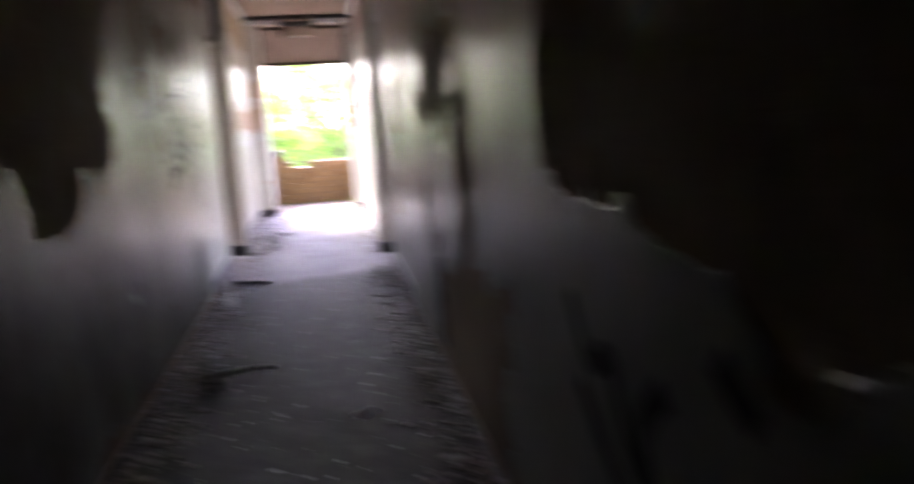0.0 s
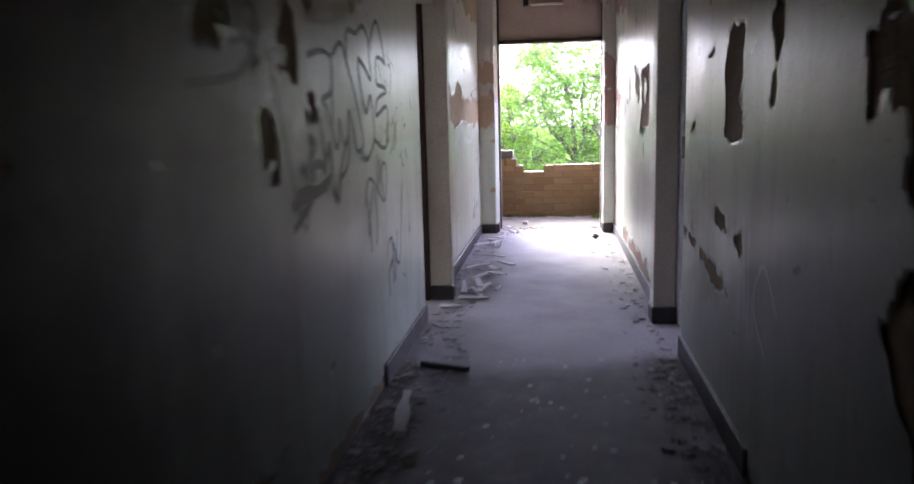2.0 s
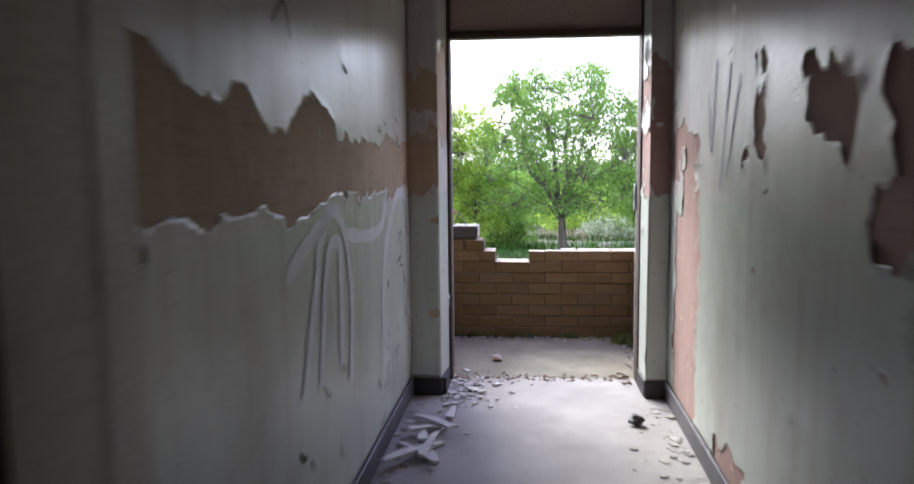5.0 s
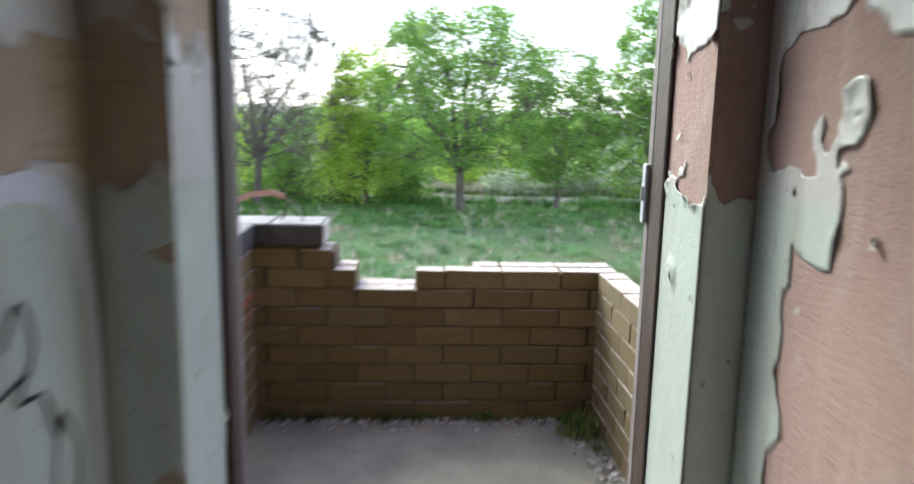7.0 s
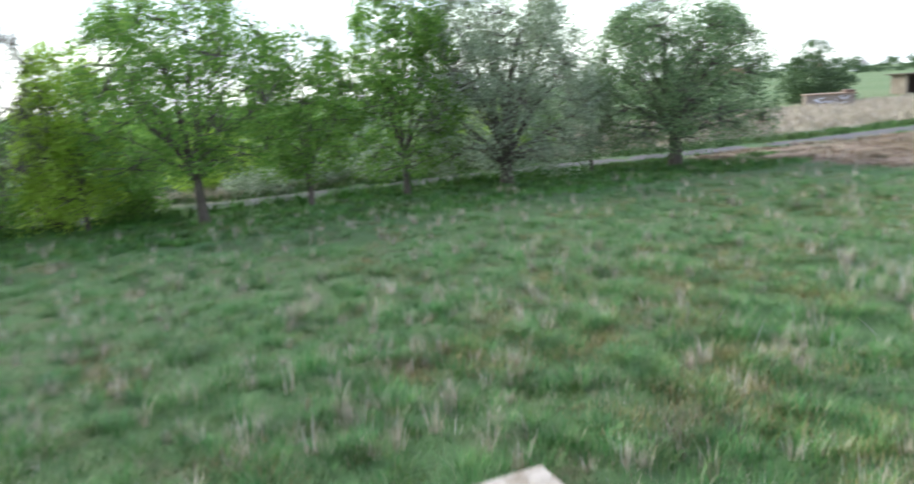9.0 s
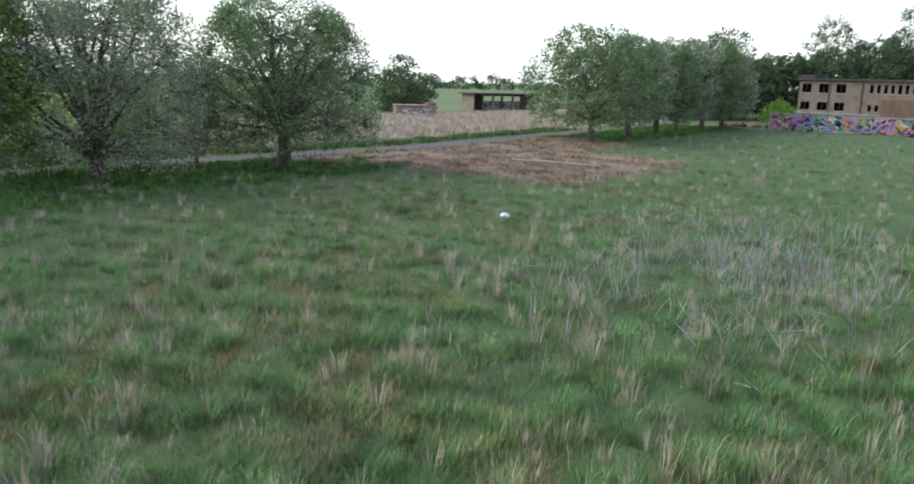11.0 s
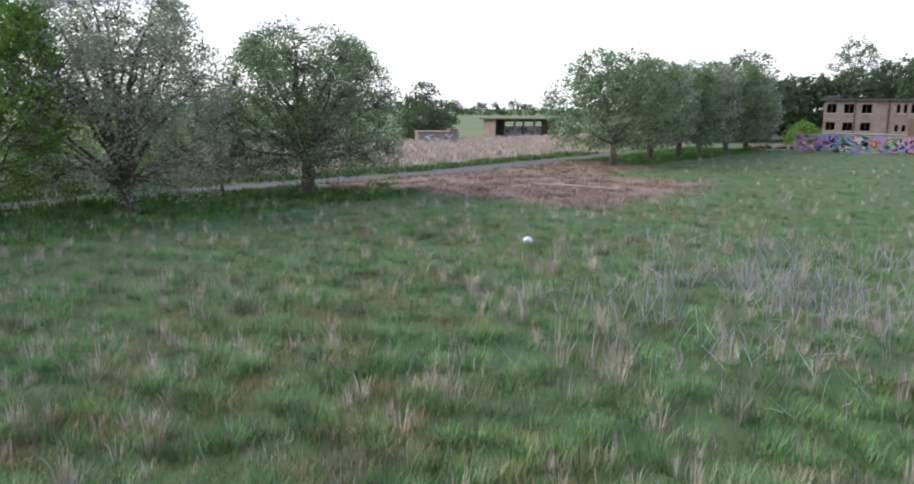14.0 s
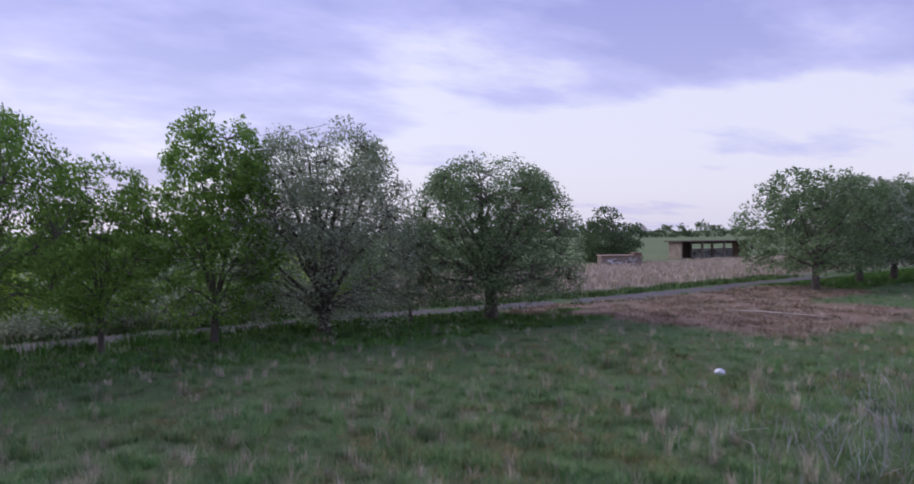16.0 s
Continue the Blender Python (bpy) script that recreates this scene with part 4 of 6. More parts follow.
shard("stick", "dark broken batten on the floor", "debris", -0.51, -6.0, 0.25, 0.022, -21, 0.025, 0, M_BLACK)
shard("stick", "pale splintered lath on the floor", "debris", -0.4, -8.2, 0.32, 0.03, 8, 0.02, 0, M_CHIP)
shard("paint_sheet", "curled sheet of fallen paint", "debris", 0.15, -8.9, 0.12, 0.06, 40, 0.004, 0, M_CHIP)


def lump(name, label, category, x, y, z, size, material, flat=0.7, seed=0):
    bm = bmesh.new()
    bmesh.ops.create_icosphere(bm, subdivisions=2, radius=size)
    for v in bm.verts:
        v.co *= 0.8 + 0.45 * noise.noise(v.co / size * 1.3 + Vector((seed, 0, 0)))
        v.co.z *= flat
    low = min(v.co.z for v in bm.verts)
    for v in bm.verts:
        v.co += Vector((x, y, z - low))
    return tagged(obj(name, bm, material), label, category)


for x_, y_, l_, w_, a_ in ((-0.5, -4.57, 0.2, 0.07, 10), (-0.46, -3.85, 0.42, 0.05, 68), (-0.5, -4.12, 0.55, 0.045, 98), (-0.44, -4.3, 0.42, 0.05, 82), (-0.55, -3.5, 0.35, 0.045, 60), (-0.63, -4.8, 0.14, 0.07, 25)):
    shard("board_strip", "torn white plasterboard strip on the floor", "debris", x_, y_, l_, w_, a_, 0.01, 4, None, "torn board strips", 0.004)
lump("plaster_lump", "white lump of fallen plaster", "debris", -0.5, -8.38, 0, 0.06, M_CHIP, 0.6, 1)
lump("brick_lump", "dark broken lump on the corridor floor", "debris", 0.51, -1.87, 0, 0.045, M_BLACK, 0.8, 2)
lump("stone", "pale stone lying on the balcony floor", "stone", -0.22, -0.68, 0.0, 0.045, M_TOP, 0.6, 3)


def rubble(name, label, count, spread, size, material, seed, kind="stuff", flat=1.0):
    """Many small flat chips lying on the floor, in one mesh."""
    rng = random.Random(seed)
    vs, fs = [], []
    for _ in range(count):
        x, y, z = spread(rng)
        s = size * (0.35 + rng.random() ** 2 * 1.6)
        h = s * (0.12 + 0.25 * rng.random()) * flat
        a0 = rng.random() * 6.28
        k = rng.choice((4, 5))
        tl = Vector((rng.uniform(-0.35, 0.35), rng.uniform(-0.35, 0.35))) * flat
        b = len(vs)
        for top in (0, 1):
            for i in range(k):
                a = a0 + 6.283 * i / k
                r = s * (0.6 + 0.5 * rng.random())
                px, py = r * math.cos(a), r * math.sin(a) * 0.7
                vs.append((x + px, y + py, z + max(0.0006, (0.25 * s + tl.x * px + tl.y * py) * flat) + (h if top else -0.0005)))
        fs.append(tuple(b + i for i in range(k))[::-1])
        fs.append(tuple(b + k + i for i in range(k)))
        for i in range(k):
            j = (i + 1) % k
            fs.append((b + i, b + j, b + k + j, b + k + i))
    me = bpy.data.meshes.new(name)
    me.from_pydata(vs, [], fs)
    me.materials.append(material)
    return tagged(new(name, me), label, "debris", kind=kind)


def chip_mat(name, *cols):
    n = Nodes(name)
    c = n.ramp(n.island(), *[(i / max(1, len(cols) - 1), q) for i, q in enumerate(cols)])
    return n.done(n.mix(0.35, c, n.ramp(n.noise(60, 3), (0.3, 0.4), (0.7, 1.0)), "MULTIPLY"), 0.85)


M_RUB = chip_mat("debris_chips", (0.16, 0.14, 0.12), (0.32, 0.29, 0.26), (0.55, 0.53, 0.5), (0.24, 0.2, 0.17), (0.7, 0.7, 0.68))


def edges(rng):
    y = rng.uniform(-11.0, -1.6) if rng.random() < 0.5 else rng.uniform(-9.6, -5.8)
    d = abs(rng.gauss(0, 0.12))
    return (LX(y) + 0.03 + d, y, 0) if rng.random() < 0.6 else (RX(y) - 0.03 - 0.8 * d, y, 0)


def floor_all(rng):
    y = rng.uniform(-11, -5.8)
    return (rng.uniform(-0.6, 0.5), y, 0)


rubble("debris", "fallen plaster and paint chips along the skirting", 2600, edges, 0.0165, M_RUB, 1, flat=0.5)
rubble("paint_flakes", "fallen paint flakes on the floor", 300, floor_all, 0.010, M_CHIP, 2, flat=0.12)
rubble("threshold_debris", "crumbled mortar and glass on the threshold", 330, lambda r: (PL + 0.04 + (PR - PL - 0.08) * (r.random() ** 2 if r.random() < 0.5 else 1 - r.random() ** 2), r.gauss(-1.08, 0.045), 0), 0.009, chip_mat("mortar_chips", (0.2, 0.1, 0.07), (0.3, 0.22, 0.17), (0.12, 0.08, 0.06)), 3)
rubble("glass_chips", "broken glass and pale chips by the pier", 160, lambda r: (PL + abs(r.gauss(0.02, 0.12)), r.gauss(-1.35, 0.16), 0), 0.018, M_CHIP, 4)
rubble("room_debris", "debris over a side room floor", 1200, lambda r: (r.uniform(0.95, 4.1), r.uniform(-6.8, -2.5), 0), 0.04, M_RUB, 5)
rubble("room_debris", "debris over a side room floor", 500, lambda r: (-r.uniform(0.95, 4.1), r.uniform(-6.8, -2.5), 0), 0.04, M_RUB, 6)
rubble("grit", "grit gathered along the parapet's foot", 900, lambda r: (r.uniform(BL_ + 0.02, BR_ - 0.02), -abs(r.gauss(0.0, 0.05)) - 0.005, 0) if r.random() < 0.6 else (BR_ - abs(r.gauss(0, 0.06)) - 0.01, r.uniform(-0.95, -0.02), 0), 0.010, M_RUB, 7)

# ---- balcony ----
PITCH, COURSE = 0.247, 0.083
setting(obj("balcony_floor", prism([(BL_ - 0.14, -1.058), (BR_ + 0.14, -1.058), (BR_ + 0.14, 0.24), (BL_ - 0.14, 0.24)], -0.22, -0.001), M_SLAB), "weathered grey concrete balcony floor", "balcony floor")
parapet = thing("parapet", "broken brown brick balcony parapet with a stepped gap", "parapet", kind="structure")


def brick_mesh(length, seed):
    bm = boxed(-length / 2, length / 2, -0.0515, 0.0515, -0.0372, 0.0372, 0.002)
    rng = random.Random(seed)
    for v in bm.verts:
        v.co += Vector((rng.uniform(-1, 1), rng.uniform(-1, 1), rng.uniform(-1, 1))) * 0.0018
    me = bpy.data.meshes.new("brick")
    bm.to_mesh(me)
    bm.free()
    me.materials.append(M_BRICK)
    return me


FULL = [brick_mesh(PITCH - 0.008, s) for s in range(4)]
HALF = [brick_mesh(PITCH / 2 - 0.008, 9 + s) for s in range(2)]
rb = random.Random(5)


def lay(x, y, z, turn, half=False):
    ob = new("brick", rb.choice(HALF if half else FULL))
    ob.parent = parapet
    ob.matrix_local = pose(x + rb.uniform(-1, 1) * 0.001, y + rb.uniform(-1, 1) * 0.002, z + 0.5 * COURSE, rb.uniform(-0.4, 0.4), rb.uniform(-0.4, 0.4), turn + rb.uniform(-0.5, 0.5))


def run(axis, fixed, a, b, course, thick_turn):
    """One course of stretchers from a to b, broken at each end by halves."""
    off = (course % 2) * PITCH / 2
    k = math.floor((a - off) / PITCH) - 1
    while True:
        s = off + k * PITCH
        e = s + PITCH
        k += 1
        if e <= a + 0.03:
            continue
        if s >= b - 0.03:
            break
        half = s < a - 0.03 or e > b + 0.03
        mid = (max(s, a) + min(e, b)) / 2
        if half and (min(e, b) - max(s, a)) < PITCH * 0.3:
            continue
        if axis == "x":
            lay(mid, fixed, course * COURSE, 0, half)
        else:
            lay(fixed, mid, course * COURSE, 90, half)


for c in range(10):
    # inner skin: full height to the right of the gap, stepped up to its left
    left_end = {7: -0.247, 8: -0.32}.get(c, -0.247 if c == 7 else None)
    if c < 7:
        run("x", 0.0515, BL_ - 0.1, BR_ + 0.105, c, 0)
        run("x", 0.163, BL_ - 0.1, BR_ + 0.105, c, 0)
    elif c == 7:
        run("x", 0.0515, 0.0, BR_ + 0.105, c, 0)
        run("x", 0.163, 0.247, BR_ + 0.105, c, 0)
        run("x", 0.0515, BL_ - 0.1, -0.247, c, 0)
        run("x", 0.163, BL_ - 0.1, -0.247, c, 0)
    elif c == 8:
        run("x", 0.0515, BL_ - 0.1, -0.325, c, 0)
        run("x", 0.163, BL_ - 0.1, -0.325, c, 0)
    if c < 8:
        run("y", BR_ + 0.0515, FACE + 0.01, -0.003, c, 90)
    if c < 9:
        run("y", BL_ - 0.0515, FACE + 0.01, -0.003, c, 90)


def mortar(x0, x1, y0, y1, z1):
    part("mortar", boxed(x0, x1, y0, y1, 0.001, z1), M_MORTAR, parapet)


tag_on("graffiti", parapet, lambda y, z: (BL_, y, z), (0.006, 0, 0), [[(-0.2, 0.55), (-0.12, 0.57), (-0.05, 0.56)], [(-0.17, 0.47), (-0.1, 0.5), (-0.04, 0.49)]], 0.02,
       plain("red_spray", (0.35, 0.07, 0.05), (0.42, 0.1, 0.08), 9, 0.6, 0.1), "faded red spray marks")
T8, T7, T9 = 8 * COURSE - 0.016, 7 * COURSE - 0.012, 9 * COURSE - 0.012
mortar(BL_ - 0.095, BR_ + 0.1, 0.006, 0.208, T7)
mortar(0.006, BR_ + 0.1, 0.006, 0.1, T8)
mortar(BL_ - 0.095, -0.255, 0.0065, 0.207, T8)
mortar(BL_ - 0.095, -0.335, 0.007, 0.206, T9)
mortar(BR_ + 0.006, BR_ + 0.098, FACE + 0.01, 0.005, T8)
mortar(BL_ - 0.098, BL_ - 0.006, FACE + 0.01, 0.005, T9)


def coping():
    d = thing("coping", "black stained concrete coping stones on the parapet", "coping", kind="structure")
    z0, z1 = 9 * COURSE + 0.012, 9 * COURSE + 0.105
    for a, b in ((-0.60, -0.385), (BL_ - 0.13, -0.603)):
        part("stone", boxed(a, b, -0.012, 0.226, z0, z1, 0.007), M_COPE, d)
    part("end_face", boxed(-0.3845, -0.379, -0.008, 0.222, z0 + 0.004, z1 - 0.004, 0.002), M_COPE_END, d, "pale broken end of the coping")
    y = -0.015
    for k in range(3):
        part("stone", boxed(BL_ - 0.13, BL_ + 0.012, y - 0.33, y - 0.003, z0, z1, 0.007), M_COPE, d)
        y -= 0.333
    part("bed", boxed(BL_ - 0.09, -0.40, 0.004, 0.2, 9 * COURSE - 0.01, z0), M_MORTAR, d)


coping()


def bent_strip():
    d = thing("bent_strip", "bent pinkish metal strip sprung over the coping", "metal strip")
    pts = [Vector(p) for p in ((-0.70, -0.55, 0.86), (-0.78, -0.2, 0.9), (-0.76, 0.02, 0.935), (-0.68, 0.05, 0.965), (-0.6, 0.06, 0.972), (-0.55, 0.06, 0.955))]
    bm = bmesh.new()
    prev = None
    for p in pts:
        q = [bm.verts.new(p + Vector(o)) for o in ((0, 0, -0.012), (0, 0, 0.012), (0.003, 0.004, 0.012), (0.003, 0.004, -0.012))]
        if prev:
            for i in range(4):
                bm.faces.new((prev[i], prev[(i + 1) % 4], q[(i + 1) % 4], q[i]))
        prev = q
    bmesh.ops.recalc_face_normals(bm, faces=bm.faces)
    part("strip", bm, plain("faded_red_metal", (0.42, 0.24, 0.22), (0.5, 0.33, 0.3), 12, 0.5, 0.2), d)
    part("wire", tube(bmesh.new(), [(-0.55, 0.06, 0.955), (-0.5, 0.07, 0.92), (-0.47, 0.08, 0.84)], [0.004] * 3, 5), M_METAL, d)
    part("wire", tube(bmesh.new(), [(-0.52, 0.1, 0.955), (-0.56, 0.1, 0.88), (-0.57, 0.1, 0.836)], [0.005] * 3, 5), M_BROWN, d)


bent_strip()


# weeds and moss at the parapet's foot
def weeds():
    rng = random.Random(12)
    pts = [(rng.uniform(BL_ + 0.03, BR_ - 0.03), -0.012 - abs(rng.gauss(0, 0.012)), 0.0) for _ in range(46)]
    pts += [(BR_ - 0.02 - abs(rng.gauss(0, 0.06)), -0.02 - abs(rng.gauss(0, 0.13)), 0.0) for _ in range(60)]
    blades("weeds", "small green weeds along the parapet's foot", np.array(pts), np.array([rng.uniform(0.025, 0.07) for _ in pts]), 0.8, 0.003,
           blade_mat("weed_blades", [(0.0, (0.05, 0.10, 0.02)), (0.6, (0.1, 0.17, 0.04)), (1.0, (0.22, 0.2, 0.09))]), 12, 21, 0.012, "weeds")
    bm = bmesh.new()
    for _ in range(70):
        x = rng.uniform(BL_ + 0.02, BR_ - 0.02)
        r = rng.uniform(0.008, 0.03)
        m = bmesh.ops.create_icosphere(bm, subdivisions=1, radius=r, matrix=Matrix.Translation((x, -0.008, 0.0)) @ Matrix.Diagonal((1.4, 0.6, 0.5, 1)))
    tagged(obj("moss", bm, plain("dark_moss", (0.035, 0.05, 0.015), (0.07, 0.085, 0.03), 30, 0.95, 0.6)), "dark moss cushions along the parapet's foot", "moss", kind="stuff")


# ---- the field ----
def path_y(x):
    """Middle of the old service road."""
    if x < 22:
        return 35.6 + 0.004 * (22 - x)
    return 35.6 - 0.12 * min(x - 22, 18) + 0.04 * max(0, x - 40)


BROWN_PATCH = [(30.5, 47, 15.5, 30), (33, 58, 24, 32.3), (28.5, 38, 30.3, 33)]
DRY = [(24, 150, 38.5, 68), (-60, 10, 37.5, 42)]


def ground_mat():
    n = Nodes("grass_ground")
    col = n.mix(n.ramp(n.noise(0.32, 6, 0.65), (0.4, 0.0), (0.62, 1.0)), (0.075, 0.15, 0.042), (0.115, 0.175, 0.06))
    col = n.mix(n.ramp(n.noise(0.9, 6, 0.7, shift=(3, 1, 0)), (0.5, 0.0), (0.66, 0.75)), col, (0.14, 0.115, 0.06))
    col = n.mix(n.ramp(n.noise(5.0, 5, 0.75), (0.35, 0.0), (0.7, 0.6)), col, (0.045, 0.08, 0.025))
    far = zone_mask(n, [(-3000, 3000, 66, 3000)], 4, 6, 0.05)
    col = n.mix(far, col, n.ramp(n.noise(0.02, 4), (0.4, (0.10, 0.16, 0.05)), (0.6, (0.15, 0.19, 0.075))))
    dry = zone_mask(n, DRY, 1.5, 2.5, 0.2)
    col = n.mix(dry, col, n.ramp(n.noise(2.2, 6, 0.75), (0.35, (0.16, 0.15, 0.09)), (0.5, (0.27, 0.235, 0.17)), (0.65, (0.36, 0.31, 0.24))))
    brown = zone_mask(n, BROWN_PATCH, 1.0, 3.2, 0.22)
    col = n.mix(brown, col, n.ramp(n.noise(1.6, 7, 0.75), (0.35, (0.13, 0.085, 0.05)), (0.5, (0.22, 0.155, 0.10)), (0.68, (0.36, 0.28, 0.2))))
    return n.done(col, 0.95, n.noise(6.0, 6, 0.75), 0.9, 0.12)


def ground_height(x, y):
    if y < 2 or abs(x) > 260 or y > 260:
        return 0.0
    h = 0.10 * noise.noise(Vector((x * 0.35, y * 0.35, 0))) + 0.05 * noise.noise(Vector((x * 1.3, y * 1.3, 3)))
    if -8 < x < 40 and y < 27:
        h += 0.13 * max(0.0, noise.noise(Vector((x * 1.9, y * 1.9, 7)))) + 0.05 * noise.noise(Vector((x * 4.1, y * 4.1, 9)))
    return h


def build_ground():
    """One sheet: fine near the balcony, coarse out to the horizon."""
    def axis(*runs):
        out = [-3000.0, -1200.0, -360.0]
        for lo, hi, step in runs:
            out += [lo + step * i for i in range(round((hi - lo) / step))]
        return out + [runs[-1][1], 180.0, 450.0, 1200.0, 3000.0]
    xs, ys = axis((-34, -8, 0.6), (-8, 40, 0.22), (40, 74, 0.6)), axis((0.3, 27, 0.22), (27, 42.3, 0.6))
    ny = len(ys)
    vs = [(x, y, GROUND + (ground_height(x, y) if -30 < x < 70 and 2 < y < 40 else 0.0)) for x in xs for y in ys]
    fs = [(i * ny + j, (i + 1) * ny + j, (i + 1) * ny + j + 1, i * ny + j + 1) for i in range(len(xs) - 1) for j in range(ny - 1)]
    me = bpy.data.meshes.new("ground")
    me.from_pydata(vs, [], fs)
    me.materials.append(ground_mat())
    for p in me.polygons:
        p.use_smooth = True
    return setting(new("ground", me), "rough tussocky grass field", "ground")


build_ground()


def build_path():
    bm = bmesh.new()
    prev = None
    for i in range(90):
        x = -70 + i * 1.6
        w = 1.35 + 0.2 * noise.noise(Vector((x * 0.5, 1, 0)))
        w2 = 1.3 + 0.25 * noise.noise(Vector((x * 0.5, 7, 0)))
        c = path_y(x)
        q = [bm.verts.new(p) for p in ((x, c - w, GROUND - 0.05), (x, c - w + 0.1, GROUND + 0.03), (x, c + w2 - 0.1, GROUND + 0.03), (x, c + w2, GROUND - 0.05))]
        if prev:
            for k in range(3):
                bm.faces.new((prev[k], q[k], q[k + 1], prev[k + 1]))
        prev = q
    bmesh.ops.recalc_face_normals(bm, faces=bm.faces)
    setting(obj("road", bm, plain("old_tarmac", (0.10, 0.09, 0.088), (0.14, 0.125, 0.12), 0.8, 0.95, 0.5, 20, stain=(0.11, 0.13, 0.06))), "narrow cracked grey service road", "road")


build_path()


def blade_mat(name, stops, rough=0.75):
    n = Nodes(name)
    col = n.ramp(n.island(), *stops)
    col = n.mix(n.ramp(n.noise(0.45, 5, 0.65), (0.52, 0.0), (0.7, 0.4)), col, (0.26, 0.23, 0.10))
    col = n.mix(0.8, col, n.ramp(n.noise(1.1, 4, 0.6, shift=(7, 3, 0)), (0.36, 0.3), (0.5, 0.85), (0.64, 1.1)), "MULTIPLY")
    tint = n.noise(1.9, 3, 0.6, shift=(2, 9, 4))
    col = n.mix(n.ramp(tint, (0.34, 0.55), (0.46, 0.0)), col, n.mix(0.6, col, (0.10, 0.2, 0.115)))
    col = n.mix(n.ramp(tint, (0.56, 0.0), (0.68, 0.6)), col, n.mix(0.55, col, (0.27, 0.26, 0.06)))
    return n.done(col, rough, spec=0.2)


def blades(name, label, pts, hts, lean, width, material, per, seed, spread, category="grass", radial=False):
    """Tufts of bent blades, two quads each, as one mesh."""
    rng = np.random.default_rng(seed)
    n = len(pts)
    off = rng.normal(0, 1, (n * per, 2)) * spread
    base = np.repeat(pts, per, axis=0) + np.concatenate([off, np.zeros((n * per, 1))], axis=1)
    h = np.repeat(hts, per) * rng.uniform(0.5, 1.15, n * per)
    ang = np.arctan2(off[:, 1], off[:, 0]) + rng.normal(0, 0.5, n * per) if radial else rng.uniform(0, 2 * np.pi, n * per)
    d = np.stack([np.cos(ang), np.sin(ang), np.zeros(n * per)], 1)
    s = np.stack([-np.sin(ang), np.cos(ang), np.zeros(n * per)], 1) * (width * rng.uniform(0.6, 1.3, n * per))[:, None]
    b = (lean * rng.uniform(0.2, 1.2, n * per) * h)[:, None]
    up = np.array([0, 0, 1.0])
    mid = base + d * b * 0.35 + up * (h * 0.6)[:, None]
    tip = base + d * b + up * h[:, None]
    v = np.stack([base - s, base + s, mid - s * 0.7, mid + s * 0.7, tip], 1).reshape(-1, 3)
    k = np.arange(n * per)[:, None] * 5
    loops = np.concatenate([k + np.array([0, 1, 3, 2]), k + np.array([2, 3, 4])], 1).ravel()
    m = n * per
    me = bpy.data.meshes.new(name)
    me.vertices.add(len(v))
    me.vertices.foreach_set("co", v.astype(np.float32).ravel())
    me.loops.add(len(loops))
    me.loops.foreach_set("vertex_index", loops.astype(np.int32))
    st = (np.arange(m)[:, None] * 7 + np.array([0, 4])).ravel()
    me.polygons.add(2 * m)
    me.polygons.foreach_set("loop_start", st.astype(np.int32))
    me.polygons.foreach_set("loop_total", np.tile([4, 3], m).astype(np.int32))
    me.update(calc_edges=True)
    me.materials.append(material)
    return tagged(new(name, me), label, category, kind="stuff")


def in_patch(x, y):
    e = 1.6 * noise.noise(Vector((x * 0.3, y * 0.3, 4)))
    return any(x0 + e < x < x1 + e and y0 + e < y < y1 - e for x0, x1, y0, y1 in BROWN_PATCH)


def on_road(x, y):
    return abs(y - path_y(x)) < 1.45


def scatter(count, x0, x1, y0, y1, seed, keep, power=1.0):
    rng = random.Random(seed)
    out = []
    while len(out) < count:
        x, y = rng.uniform(x0, x1), y0 + (y1 - y0) * rng.random() ** power
        if keep(x, y, rng):
            out.append((x, y, GROUND + ground_height(x, y) - 0.01))
    return np.array(out)


def clump(x, y, s, seed):
    return noise.noise(Vector((x * s, y * s, seed)))


GREEN = [(0.0, (0.055, 0.135, 0.03)), (0.4, (0.09, 0.195, 0.048)), (0.8, (0.135, 0.25, 0.072)), (1.0, (0.25, 0.26, 0.12))]
TUSSOCK = [(0.0, (0.06, 0.175, 0.042)), (0.35, (0.11, 0.27, 0.072)), (0.75, (0.185, 0.365, 0.115)), (0.94, (0.32, 0.4, 0.19)), (1.0, (0.5, 0.45, 0.31))]
STRAW = [(0.0, (0.46, 0.37, 0.27)), (0.5, (0.6, 0.51, 0.4)), (1.0, (0.74, 0.66, 0.55))]


def wedge(x, y, rng, near):
    """Thin the grass with its distance from the balcony."""
    d = math.hypot(x, y)
    a = math.atan2(x, y)
    return 5.5 < d and -0.5 < a < 1.6 and rng.random() < min(1.0, (near / d) ** 1.7)


